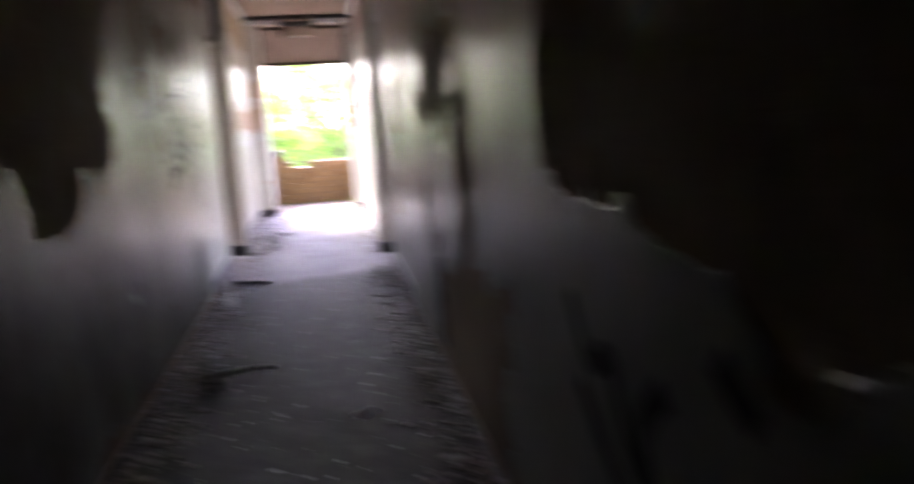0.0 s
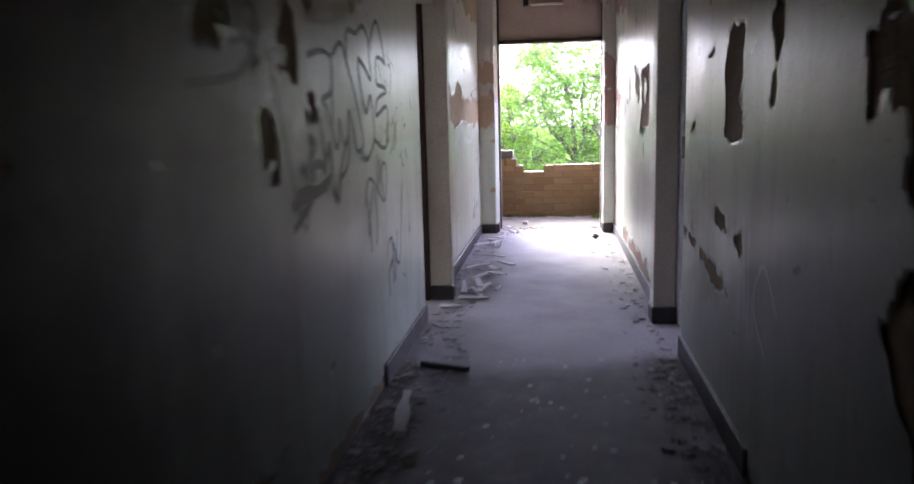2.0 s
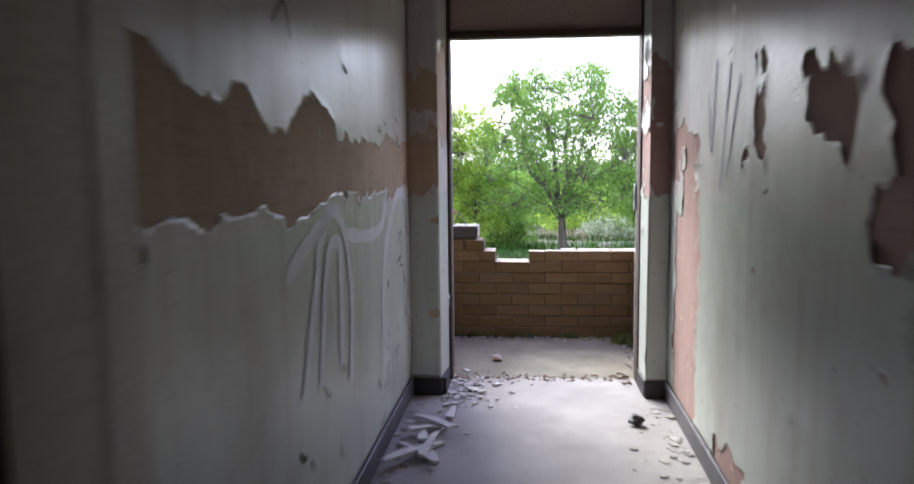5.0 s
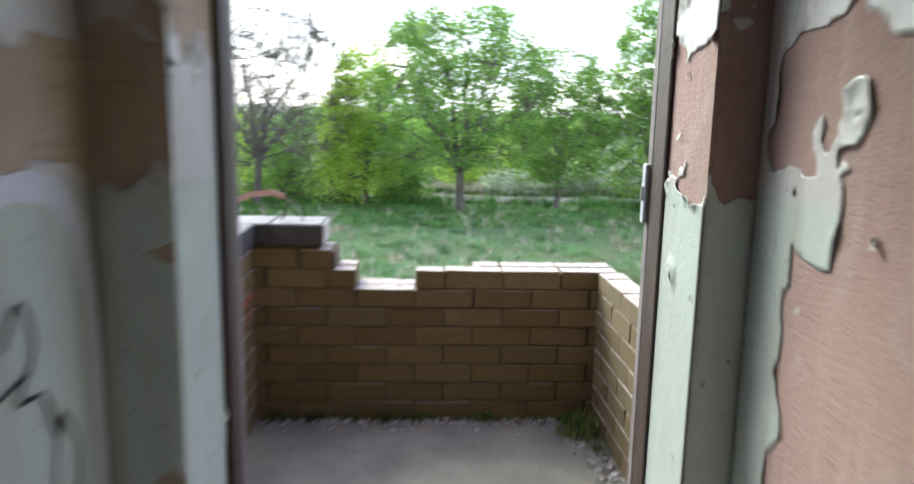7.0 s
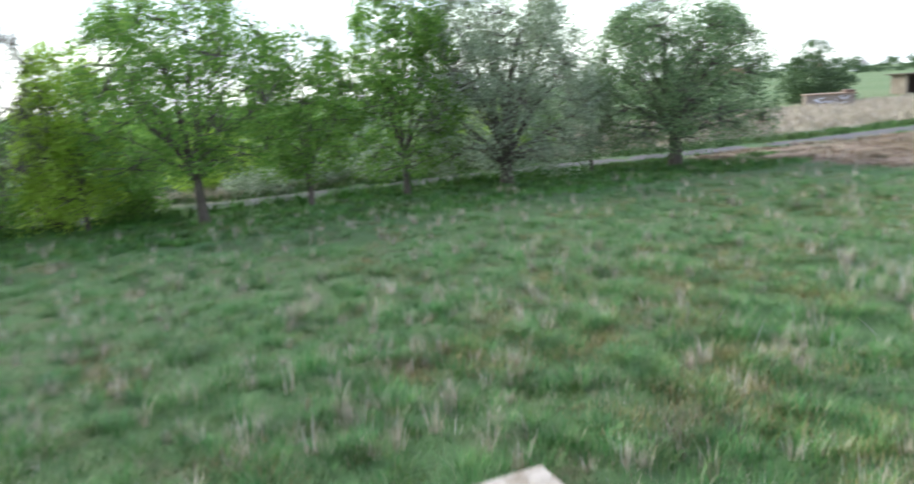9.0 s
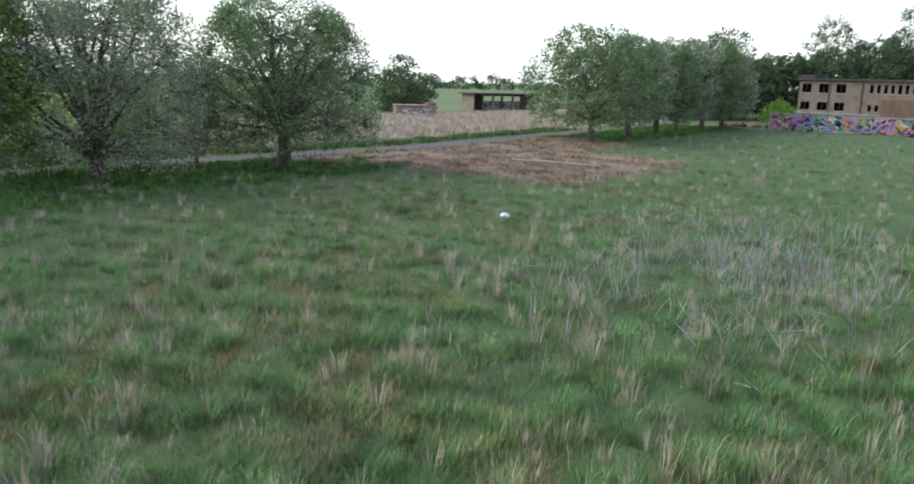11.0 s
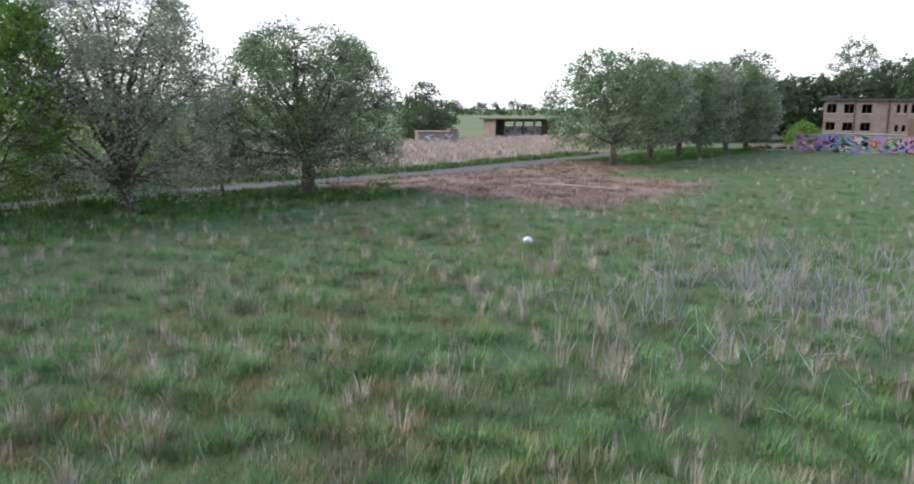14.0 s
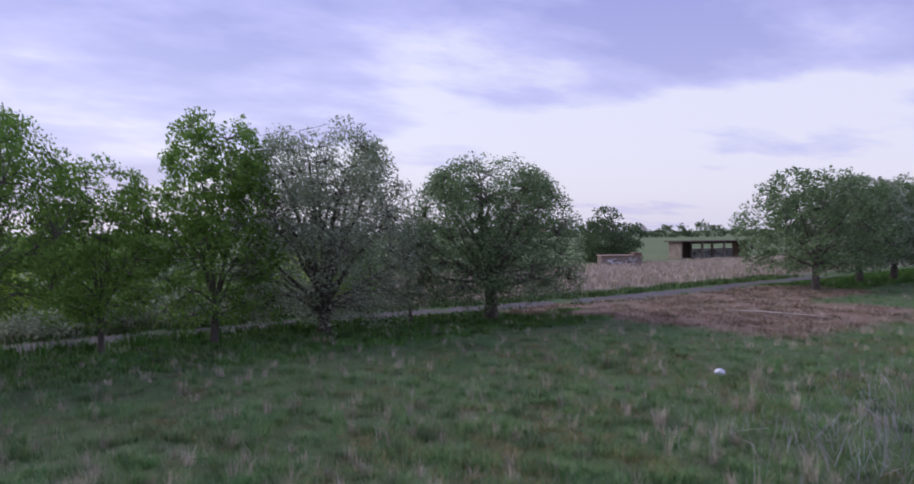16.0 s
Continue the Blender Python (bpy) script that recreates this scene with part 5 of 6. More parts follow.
def build_grass():
    g = blade_mat("grass_blades", GREEN)
    where = lambda x, y: not in_patch(x, y) and (x > 5.2 or y > 3)
    pts = scatter(15000, -18, 92, -6, 31, 11, lambda x, y, r: wedge(x, y, r, 10) and where(x, y))
    blades("grass", "short green meadow grass", pts, np.array([0.13 + 0.08 * clump(x, y, 0.5, 2) for x, y, _ in pts]), 1.0, 0.0042, g, 10, 1, 0.16)
    tus = scatter(4600, -18, 92, -6, 31, 18, lambda x, y, r: wedge(x, y, r, 13) and where(x, y) and clump(x, y, 1.5, 9) > 0.02)
    rt = random.Random(19)
    blades("tussocks", "rounded green grass tussocks", tus, np.array([rt.uniform(0.18, 0.38) for _ in tus]), 1.0, 0.0038, blade_mat("tussock_blades", TUSSOCK), 50, 8, 0.13, radial=True)
    worn = lambda x, y: max(math.exp(-((x - cx) / sx) ** 2 - ((y - cy) / sy) ** 2) for cx, cy, sx, sy in ((21, 16, 4.5, 5), (11, 12.5, 3.5, 2.5), (33, 12, 6, 3), (8, 7, 2, 3)))
    oc = scatter(2300, -18, 80, -6, 30, 31, lambda x, y, r: wedge(x, y, r, 12) and where(x, y) and clump(x, y, 0.45, 21) > 0.3 - 0.8 * worn(x, y))
    blades("dry_grass", "ochre and brown withered grass", oc, np.array([0.17 + 0.1 * clump(x, y, 0.9, 6) for x, y, _ in oc]), 1.1, 0.0045, blade_mat("ochre_blades", [(0.0, (0.2, 0.15, 0.06)), (0.5, (0.3, 0.25, 0.1)), (1.0, (0.42, 0.36, 0.19))]), 24, 32, 0.14)
    far = scatter(9000, -30, 92, 25.5, 34.3, 12, lambda x, y, r: not in_patch(x, y) and not on_road(x, y))
    blades("grass", "lush green grass below the trees", far, np.array([0.24 + 0.3 * (y > 32.4 and x < 21) + 0.08 * clump(x, y, 0.6, 3) for x, y, _ in far]), 0.8, 0.02, blade_mat("lush_blades", [(0.0, (0.06, 0.165, 0.025)), (0.6, (0.095, 0.225, 0.04)), (1.0, (0.14, 0.28, 0.06))]), 7, 2, 0.16)
    st = blade_mat("straw_blades", STRAW)
    tuft = scatter(1150, -16, 80, -5, 29, 13, lambda x, y, r: wedge(x, y, r, 12) and (x > 5.5 or y > 4) and clump(x, y, 0.4, 8) > -0.15)
    blades("dry_grass", "straw coloured dead grass tufts", tuft, np.array([rt.uniform(0.22, 0.55) for _ in tuft]), 0.5, 0.0048, st, 26, 3, 0.055, radial=True)
    thin = scatter(4600, -16, 90, -5, 30, 14, lambda x, y, r: wedge(x, y, r, 14) and (x > 5.5 or y > 4) and clump(x, y, 0.55, 3) > 0.0)
    blades("dry_grass", "thin dead stems among the grass", thin, np.full(len(thin), 0.27), 0.9, 0.003, st, 4, 4, 0.1)
    tall = scatter(5200, 24, 125, 38.6, 66, 15, lambda x, y, r: r.random() < 40 / math.hypot(x, y))
    blades("dry_grass", "pale dry grass meadow beyond the road", tall, np.full(len(tall), 0.6), 0.35, 0.03, st, 8, 5, 0.4)
    left = scatter(900, -60, 12, 38, 42, 17, lambda x, y, r: True)
    blades("dry_grass", "pale dry grass beside the road", left, np.full(len(left), 0.5), 0.35, 0.03, st, 8, 6, 0.3)
    bp = scatter(2300, 27, 60, 14, 33, 16, lambda x, y, r: in_patch(x, y) and clump(x, y, 0.5, 4) > -0.1)
    blades("dry_grass", "flattened brown dead growth", bp, np.array([0.2 + 0.16 * clump(x, y, 0.7, 14) for x, y, _ in bp]), 1.3, 0.014, blade_mat("brown_blades", [(0.0, (0.17, 0.11, 0.07)), (0.5, (0.34, 0.245, 0.17)), (1.0, (0.5, 0.41, 0.32))]), 12, 7, 0.22)
    verge = scatter(1500, -40, 70, 34, 40, 41, lambda x, y, r: 1.5 < y - path_y(x) < 3.6 + clump(x, 0, 0.4, 2))
    blades("grass", "rank green verge beside the road", verge, np.array([0.42 + 0.25 * clump(x, y, 0.5, 5) for x, y, _ in verge]), 0.7, 0.026, blade_mat("verge_blades", [(0.0, (0.06, 0.13, 0.03)), (0.6, (0.10, 0.19, 0.05)), (1.0, (0.17, 0.25, 0.09))]), 9, 42, 0.25)


build_grass()


def dead_stalks():
    """Pale dead stems, straight and leaning at odd angles."""
    rng = random.Random(31)
    vs, fs = [], []
    for _ in range(1700):
        x, y = rng.gauss(20.0, 3.8), rng.gauss(5.0, 2.4)
        if clump(x, y, 0.45, 12) < -0.25:
            continue
        ln = rng.uniform(0.25, 0.8)
        a, el = rng.random() * 6.283, math.radians(min(88, abs(rng.gauss(68, 17))))
        if rng.random() < 0.05:
            el = math.radians(rng.uniform(3, 20))
        d = Vector((math.cos(a) * math.cos(el), math.sin(a) * math.cos(el), math.sin(el)))
        p = Vector((x, y, GROUND + 0.02))
        q = p + d * ln + Vector((0, 0, -0.06 * ln * rng.random()))
        mid = (p + q) / 2 + Vector((rng.uniform(-1, 1), rng.uniform(-1, 1), rng.uniform(0, 1))) * 0.04 * ln
        u = d.orthogonal().normalized()
        v = d.cross(u)
        b = len(vs)
        for c, r in ((p, 0.008), (mid, 0.0065), (q, 0.003)):
            for k in range(3):
                t = 2.094 * k
                vs.append(c + (u * math.cos(t) + v * math.sin(t)) * r)
        for s in (0, 3):
            for k in range(3):
                fs.append((b + s + k, b + s + (k + 1) % 3, b + s + 3 + (k + 1) % 3, b + s + 3 + k))
    me = bpy.data.meshes.new("dead_stalks")
    me.from_pydata(vs, [], fs)
    me.materials.append(blade_mat("dead_stem", [(0.0, (0.46, 0.43, 0.4)), (0.6, (0.58, 0.55, 0.52)), (1.0, (0.7, 0.67, 0.65))]))
    tagged(new("dead_stalks", me), "pale dead plant stalks leaning in the grass", "stalks", kind="stuff")


dead_stalks()


def white_bag():
    bm = bmesh.new()
    bmesh.ops.create_icosphere(bm, subdivisions=3, radius=0.17)
    for v in bm.verts:
        v.co = Vector((v.co.x * 1.25, v.co.y * 0.8, v.co.z * 0.7)) * (1 + 0.28 * noise.noise(v.co * 6))
        v.co += Vector((21.15, 13.2, GROUND + 0.19))
    b = obj("plastic_bag", bm, plain("white_plastic", (0.8, 0.82, 0.84), (0.86, 0.87, 0.88), 5, 0.4, 0.2))
    tagged(b, "crumpled white plastic bag lying in the grass", "bag")


white_bag()


def fallen_log():
    bm = bmesh.new()
    tube(bm, [(37.6, 23.4, GROUND + 0.16), (37.9, 21.5, GROUND + 0.2), (38.3, 19.4, GROUND + 0.17), (38.6, 17.9, GROUND + 0.13)], [0.045, 0.065, 0.055, 0.03], 8)
    tagged(obj("log", bm, plain("bleached_wood", (0.36, 0.3, 0.235), (0.46, 0.4, 0.33), 3, 0.85, 0.4)), "pale bleached log on the brown dead growth", "log")


fallen_log()


# ---- trees ----
def bark_mat():
    n = Nodes("bark")
    col = n.mix(n.ramp(n.noise(5, 6, 0.7, stretch=(1, 1, 0.25)), (0.4, 0.0), (0.62, 1.0)), (0.075, 0.062, 0.05), (0.15, 0.13, 0.105))
    return n.done(col, 0.95, n.noise(18, 5, 0.7, stretch=(1, 1, 0.2)), 0.9, 0.03)


M_BARK = bark_mat()


def leaf_mat(name, a, b, c):
    n = Nodes(name)
    col = n.ramp(n.island(), (0.0, a), (0.55, b), (1.0, c))
    n.bsdf.inputs["Transmission Weight"].default_value = 0.0
    tr = n.nt.nodes.new("ShaderNodeBsdfTranslucent")
    n.link(col, tr.inputs[0])
    m = n.done(col, 0.6, spec=0.3)
    mx = n.nt.nodes.new("ShaderNodeMixShader")
    mx.inputs[0].default_value = 0.5
    out = n.nt.nodes["Material Output"]
    n.link(n.bsdf.outputs[0], mx.inputs[1])
    n.link(tr.outputs[0], mx.inputs[2])
    n.link(mx.outputs[0], out.inputs[0])
    return m


LEAF_GREEN = leaf_mat("fresh_leaf", (0.12, 0.24, 0.045), (0.18, 0.325, 0.062), (0.27, 0.41, 0.095))
LEAF_YELLOW = leaf_mat("young_leaf", (0.29, 0.44, 0.055), (0.38, 0.54, 0.08), (0.48, 0.62, 0.12))
LEAF_DARK = leaf_mat("deep_leaf", (0.12, 0.2, 0.082), (0.19, 0.28, 0.128), (0.30, 0.385, 0.21))
LEAF_GREY = leaf_mat("grey_leaf", (0.2, 0.26, 0.145), (0.31, 0.37, 0.235), (0.48, 0.53, 0.39))
LEAF_WOOD = leaf_mat("wood_leaf", (0.075, 0.125, 0.055), (0.11, 0.165, 0.075), (0.15, 0.21, 0.10))


def leaf_mesh(name, centres, spread, per, size, material, seed, flat=0.75):
    """Small folded leaves in clumps round the given centres."""
    rng = np.random.default_rng(seed)
    n = len(centres) * per
    ball = rng.normal(0, 1, (n, 3))
    ball *= (rng.random(n) ** 0.45 / np.linalg.norm(ball, axis=1))[:, None] * 1.75
    c = np.repeat(np.array(centres), per, axis=0) + ball * np.array([spread, spread, spread * flat])
    u = rng.normal(0, 1, (n, 3))
    u /= np.linalg.norm(u, axis=1)[:, None]
    w = rng.normal(0, 1, (n, 3)) + np.array([0, 0, 0.8])
    v = np.cross(u, w)
    v /= np.linalg.norm(v, axis=1)[:, None] + 1e-9
    s = (size * rng.uniform(0.6, 1.4, n))[:, None]
    fold = np.cross(u, v) * s * 0.25
    vs = np.stack([c - u * s, c + v * s * 0.5 + fold, c + u * s, c - v * s * 0.5 + fold], 1).reshape(-1, 3)
    k = np.arange(n)[:, None] * 4
    loops = (k + np.array([0, 1, 2, 0, 2, 3])).ravel()
    me = bpy.data.meshes.new(name)
    me.vertices.add(len(vs))
    me.vertices.foreach_set("co", vs.astype(np.float32).ravel())
    me.loops.add(len(loops))
    me.loops.foreach_set("vertex_index", loops.astype(np.int32))
    me.polygons.add(2 * n)
    me.polygons.foreach_set("loop_start", (np.arange(2 * n) * 3).astype(np.int32))
    me.polygons.foreach_set("loop_total", np.full(2 * n, 3, np.int32))
    me.update(calc_edges=True)
    me.materials.append(material)
    return me


def tree(label, x, y, h, half, bottom, clear, leaf, clumps, per, size, seed, trunk=0.2, spread=0.34, low=0.0, group="trees in the field", limbs_n=11, twig=0.028, spray=0, gap=-0.30):
    """A tapered trunk that forks into limbs and twigs, with leaf clumps at the twigs' ends.
    half: the crown's half width; bottom: where the crown begins; clear: height of the first fork."""
    rng = random.Random(seed)
    t = thing("tree", label, "tree", group, (x, y, GROUND + 0.02))
    wood = bmesh.new()
    lean = Vector((rng.uniform(-0.25, 0.25), rng.uniform(-0.25, 0.25), 0))
    fork = Vector((lean.x * 0.4, lean.y * 0.4, clear))
    tube(wood, [(0, 0, -0.15), (0, 0, 0.12), fork * 0.5, fork], [trunk * 1.5, trunk * 1.1, trunk * 0.95, trunk * 0.85], 9)
    tall = h - bottom

    def shell(u, a):
        """The dome's half width at a share u of the crown's height, lobed round its side."""
        w = (0.8 + low * 0.35) + (0.2 - low * 0.35) * u / 0.3 if u < 0.3 else math.sqrt(max(0.0, 1 - ((u - 0.3) / 0.7) ** 2))
        return half * w * (1 + 0.13 * noise.noise(Vector((math.cos(a) * 1.3, math.sin(a) * 1.3, u * 2.4 + seed * 3.1))))

    nodes = [fork]
    for i in range(limbs_n):
        a = 6.283 * (i * 0.382 + rng.uniform(-0.05, 0.05))
        u = 0.12 + 0.82 * ((i + 0.5) / limbs_n)
        r = shell(u, a) * rng.uniform(0.72, 0.9)
        end = Vector((math.cos(a) * r, math.sin(a) * r, bottom + tall * u)) + lean
        start = fork * (1.0 if u < 0.5 else 0.95) + Vector((0, 0, 0.25 * tall * max(0.0, u - 0.5)))
        pts = [fork * rng.uniform(0.85, 1.0)]
        for k in range(1, 6):
            t_ = k / 5
            p = start.lerp(end, t_)
            p.z = start.z + (end.z - start.z) * (t_ ** 0.75)
            p += Vector((rng.uniform(-1, 1), rng.uniform(-1, 1), rng.uniform(-0.5, 0.5))) * 0.06 * half * (1 - 0.5 * t_)
            pts.append(p)
            nodes.append(p)
        rr = trunk * rng.uniform(0.3, 0.5)
        tube(wood, pts, [rr, rr * 0.8, rr * 0.6, rr * 0.42, rr * 0.26, rr * 0.1], 6)
    centres = []
    tries = 0
    while len(centres) < clumps and tries < clumps * 30:
        tries += 1
        a, u = rng.uniform(0, 6.283), rng.random() ** 0.85
        rho = rng.random() ** 0.42
        r = shell(0.3 + (u - 0.3) * rho if u > 0.3 else u, a) * rho
        zc = 0.3 + (u - 0.3) * (0.35 + 0.65 * rho) if u > 0.3 else u
        r = min(r, shell(zc, a))
        p = Vector((math.cos(a) * r, math.sin(a) * r, bottom + tall * zc)) + lean
        if noise.noise(p * 0.8 + Vector((seed, 5, 0))) < gap:
            continue
        centres.append(p)
    for i, p in enumerate(centres):
        q = min(nodes[:170], key=lambda m: (m - p).length + 0.8 * max(0, m.z - p.z))
        if (q - p).length < 0.1:
            continue
        m1 = q.lerp(p, 0.5) + Vector((rng.uniform(-1, 1), rng.uniform(-1, 1), rng.uniform(-0.6, 0.9))) * 0.12 * (q - p).length
        tube(wood, [q, m1, p], [twig, twig * 0.65, twig * 0.2], 3)
        for _ in range(spray):
            d = Vector((rng.gauss(0, 1), rng.gauss(0, 1), rng.gauss(0.35, 1))).normalized() * rng.uniform(0.3, 0.75)
            tube(wood, [p, p + d * 0.5 + Vector((0, 0, 0.04)), p + d], [twig * 0.5, twig * 0.42, twig * 0.3], 3)
        if i % 3 == 0:
            nodes.append(m1)
    part("trunk", wood, M_BARK, t, "grey-brown trunk, limbs and twigs")
    cr = new("crown", leaf_mesh("crown", centres, spread, per, size, leaf, seed))
    cr.parent = t
    tagged(cr, "loose crown of small leaves")
    return t


tree("dark green bushy tree at the field's edge", -14.2, 31.5, 9.0, 2.7, 1.6, 1.5, LEAF_GREEN, 420, 36, 0.09, 1, 0.2, 0.27)
tree("nearly bare spreading tree with thin grey twigs", -7.4, 31.8, 9.4, 4.7, 1.8, 2.2, LEAF_GREY, 800, 3, 0.035, 2, 0.18, 0.45, limbs_n=17, twig=0.022, spray=9, gap=-0.4)
tree("slender yellow-green young tree", -2.3, 32, 7.7, 1.9, 0.8, 1.4, LEAF_YELLOW, 380, 36, 0.085, 3, 0.1, 0.24)
tree("broad round green tree with an open crown", 2.1, 30.5, 9.5, 4.3, 1.9, 1.9, LEAF_GREEN, 900, 30, 0.08, 4, 0.21, 0.3, limbs_n=18, gap=-0.16)
tree("small green tree in the row", 6.8, 31.5, 7.8, 2.5, 1.3, 1.7, LEAF_GREEN, 400, 36, 0.08, 5, 0.13, 0.25)
tree("slim upright green tree in the row", 11.3, 31.4, 10.1, 3.0, 0.9, 1.9, LEAF_GREEN, 620, 38, 0.085, 6, 0.16, 0.26, limbs_n=13)
tree("wide tree with grey-green leaves and visible limbs", 16.3, 30.9, 10.0, 4.6, 0.6, 1.1, LEAF_GREY, 1500, 27, 0.072, 7, 0.32, 0.33, 0.35, limbs_n=26, twig=0.02, gap=-0.24)
tree("thin grey-green sapling beside the road", 22.0, 32.1, 6.0, 1.8, 0.6, 1.2, LEAF_GREY, 300, 24, 0.075, 8, 0.09, 0.26, limbs_n=11, gap=-0.2)
tree("dense rounded green tree with a short thick trunk", 25.8, 30.0, 8.8, 4.9, 1.1, 1.9, LEAF_DARK, 1500, 30, 0.072, 9, 0.36, 0.3, 0.5, limbs_n=26, gap=-0.2)
for i, (tx, ty, th, tw) in enumerate(((57.2, 28.0, 9.4, 6.3), (66.9, 29.0, 9.2, 4.6), (72.0, 28.3, 9.0, 4.0), (79.5, 29.0, 9.9, 4.6), (85.2, 28.0, 10.3, 5.0), (90.5, 27.4, 9.2, 4.2))):
    tree("dense rounded green tree in a clump", tx, ty, th, tw, 1.4, 1.9, LEAF_DARK if i % 2 == 0 else LEAF_GREY, 600, 24, 0.14, 20 + i, 0.3, 0.34, 0.12, "clump of trees")


def bush(label, x, y, h, half, leaf, clumps, per, size, seed, spread=0.5, group="", name="bush"):
    rng = random.Random(seed)
    t = thing(name, label, "bush", group, (x, y, GROUND))
    wood = bmesh.new()
    cs = []
    for _ in range(clumps):
        d = Vector((rng.gauss(0, 1), rng.gauss(0, 1), abs(rng.gauss(0, 1)))).normalized()
        r = (rng.random() ** 0.4) * (1 + 0.3 * noise.noise(d * 2.2 + Vector((seed, 0, 0))))
        cs.append(Vector((d.x * half * r, d.y * half * r, 0.15 + d.z * h * r)))
    for p in cs[:26]:
        tube(wood, [(p.x * 0.1, p.y * 0.1, 0), tuple(p * 0.55), tuple(p)], [0.07, 0.04, 0.012], 4)
    part("wood", wood, M_BARK, t)
    cr = new("crown", leaf_mesh("crown", cs, spread, per, size, leaf, seed))
    cr.parent = t
    return t


for i, bx in enumerate((5.5, 9.0, 12.6, 15.8, 19.2)):
    bush("low dark brown-green scrub behind the tree row", bx, 39.2 + 0.5 * (i % 2), 1.2 + 0.3 * (i % 3), 2.0, LEAF_GREY, 120, 24, 0.1, 130 + i, 0.36, "scrub")
for i, (bx, by, bh, bw, lf) in enumerate(((-9.6, 33.4, 4.2, 2.2, LEAF_YELLOW), (-6.2, 33.6, 3.6, 2.0, LEAF_GREEN), (-3.4, 33.3, 4.4, 1.9, LEAF_YELLOW), (-0.6, 33.8, 2.6, 1.4, LEAF_GREEN))):
    bush("yellow-green undergrowth beneath the trees", bx, by, bh, bw, lf, 150, 26, 0.085, 110 + i, 0.32, "undergrowth")
bush("large dark round bush behind a low hut", 84.5, 72.5, 7.4, 4.9, LEAF_WOOD, 320, 26, 0.2, 41)
bush("small yellow-green bush by the derelict block", 113, 26.5, 3.2, 2.6, LEAF_GREEN, 120, 20, 0.16, 42)
for i in range(15):
    bx = -34 + i * 4.3 + 1.5 * noise.noise(Vector((i * 1.7, 0, 0)))
    bush("fresh green thicket beyond the road", bx, 42 + 5 * abs(noise.noise(Vector((i * 2.3, 1, 0)))) + 1.5 * (i % 3), 3.3 + 0.8 * (i % 3), 3.0, (LEAF_GREEN, LEAF_YELLOW, LEAF_GREEN, LEAF_DARK)[i % 4], 170, 24, 0.12, 50 + i, 0.36, "thicket")


# ---- far buildings ----
def far_brick(name, a, b):
    n = Nodes(name)
    br = n.nt.nodes.new("ShaderNodeTexBrick")
    br.inputs["Scale"].default_value = 4.0
    br.inputs["Color1"].default_value, br.inputs["Color2"].default_value = a + (1,), b + (1,)
    br.inputs["Mortar"].default_value = (0.3, 0.26, 0.22, 1)
    br.inputs["Mortar Size"].default_value = 0.012
    n.link(n.co, br.inputs["Vector"])
    col = n.mix(n.ramp(n.noise(0.9, 6, 0.7), (0.48, 0.0), (0.7, 0.6)), br.outputs[0], (a[0] * 0.55, a[1] * 0.55, a[2] * 0.55))
    return n.done(col, 0.92)


M_BLOCK = far_brick("buff_brick", (0.175, 0.112, 0.075), (0.14, 0.09, 0.062))
# near-black, to put the shade behind windows into the colour
M_VOID = plain("interior_shade", (0.012, 0.011, 0.01), (0.02, 0.018, 0.017), 1, 0.9, 0.1)
M_CONC = plain("pale_concrete", (0.36, 0.33, 0.3), (0.46, 0.42, 0.38), 1.5, 0.9, 0.3, 20, stain=(0.24, 0.2, 0.17))


def holes_wall(x0, x1, y0, y1, z0, z1, holes):
    """A wall along y with real openings: (y from, y to, z from, z to)."""
    bm = bmesh.new()
    ys = sorted({y0, y1, *[q for h in holes for q in h[:2]]})
    for a, b in zip(ys, ys[1:]):
        zs = [z0]
        for h in sorted(holes, key=lambda h: h[2]):
            if h[0] <= a + 1e-6 and h[1] >= b - 1e-6:
                zs += [h[2], h[3]]
        zs.append(z1)
        for k in range(0, len(zs), 2):
            if zs[k + 1] > zs[k] + 1e-6:
                boxed(x0, x1, a, b, zs[k], zs[k + 1], 0, bm)
    return bm


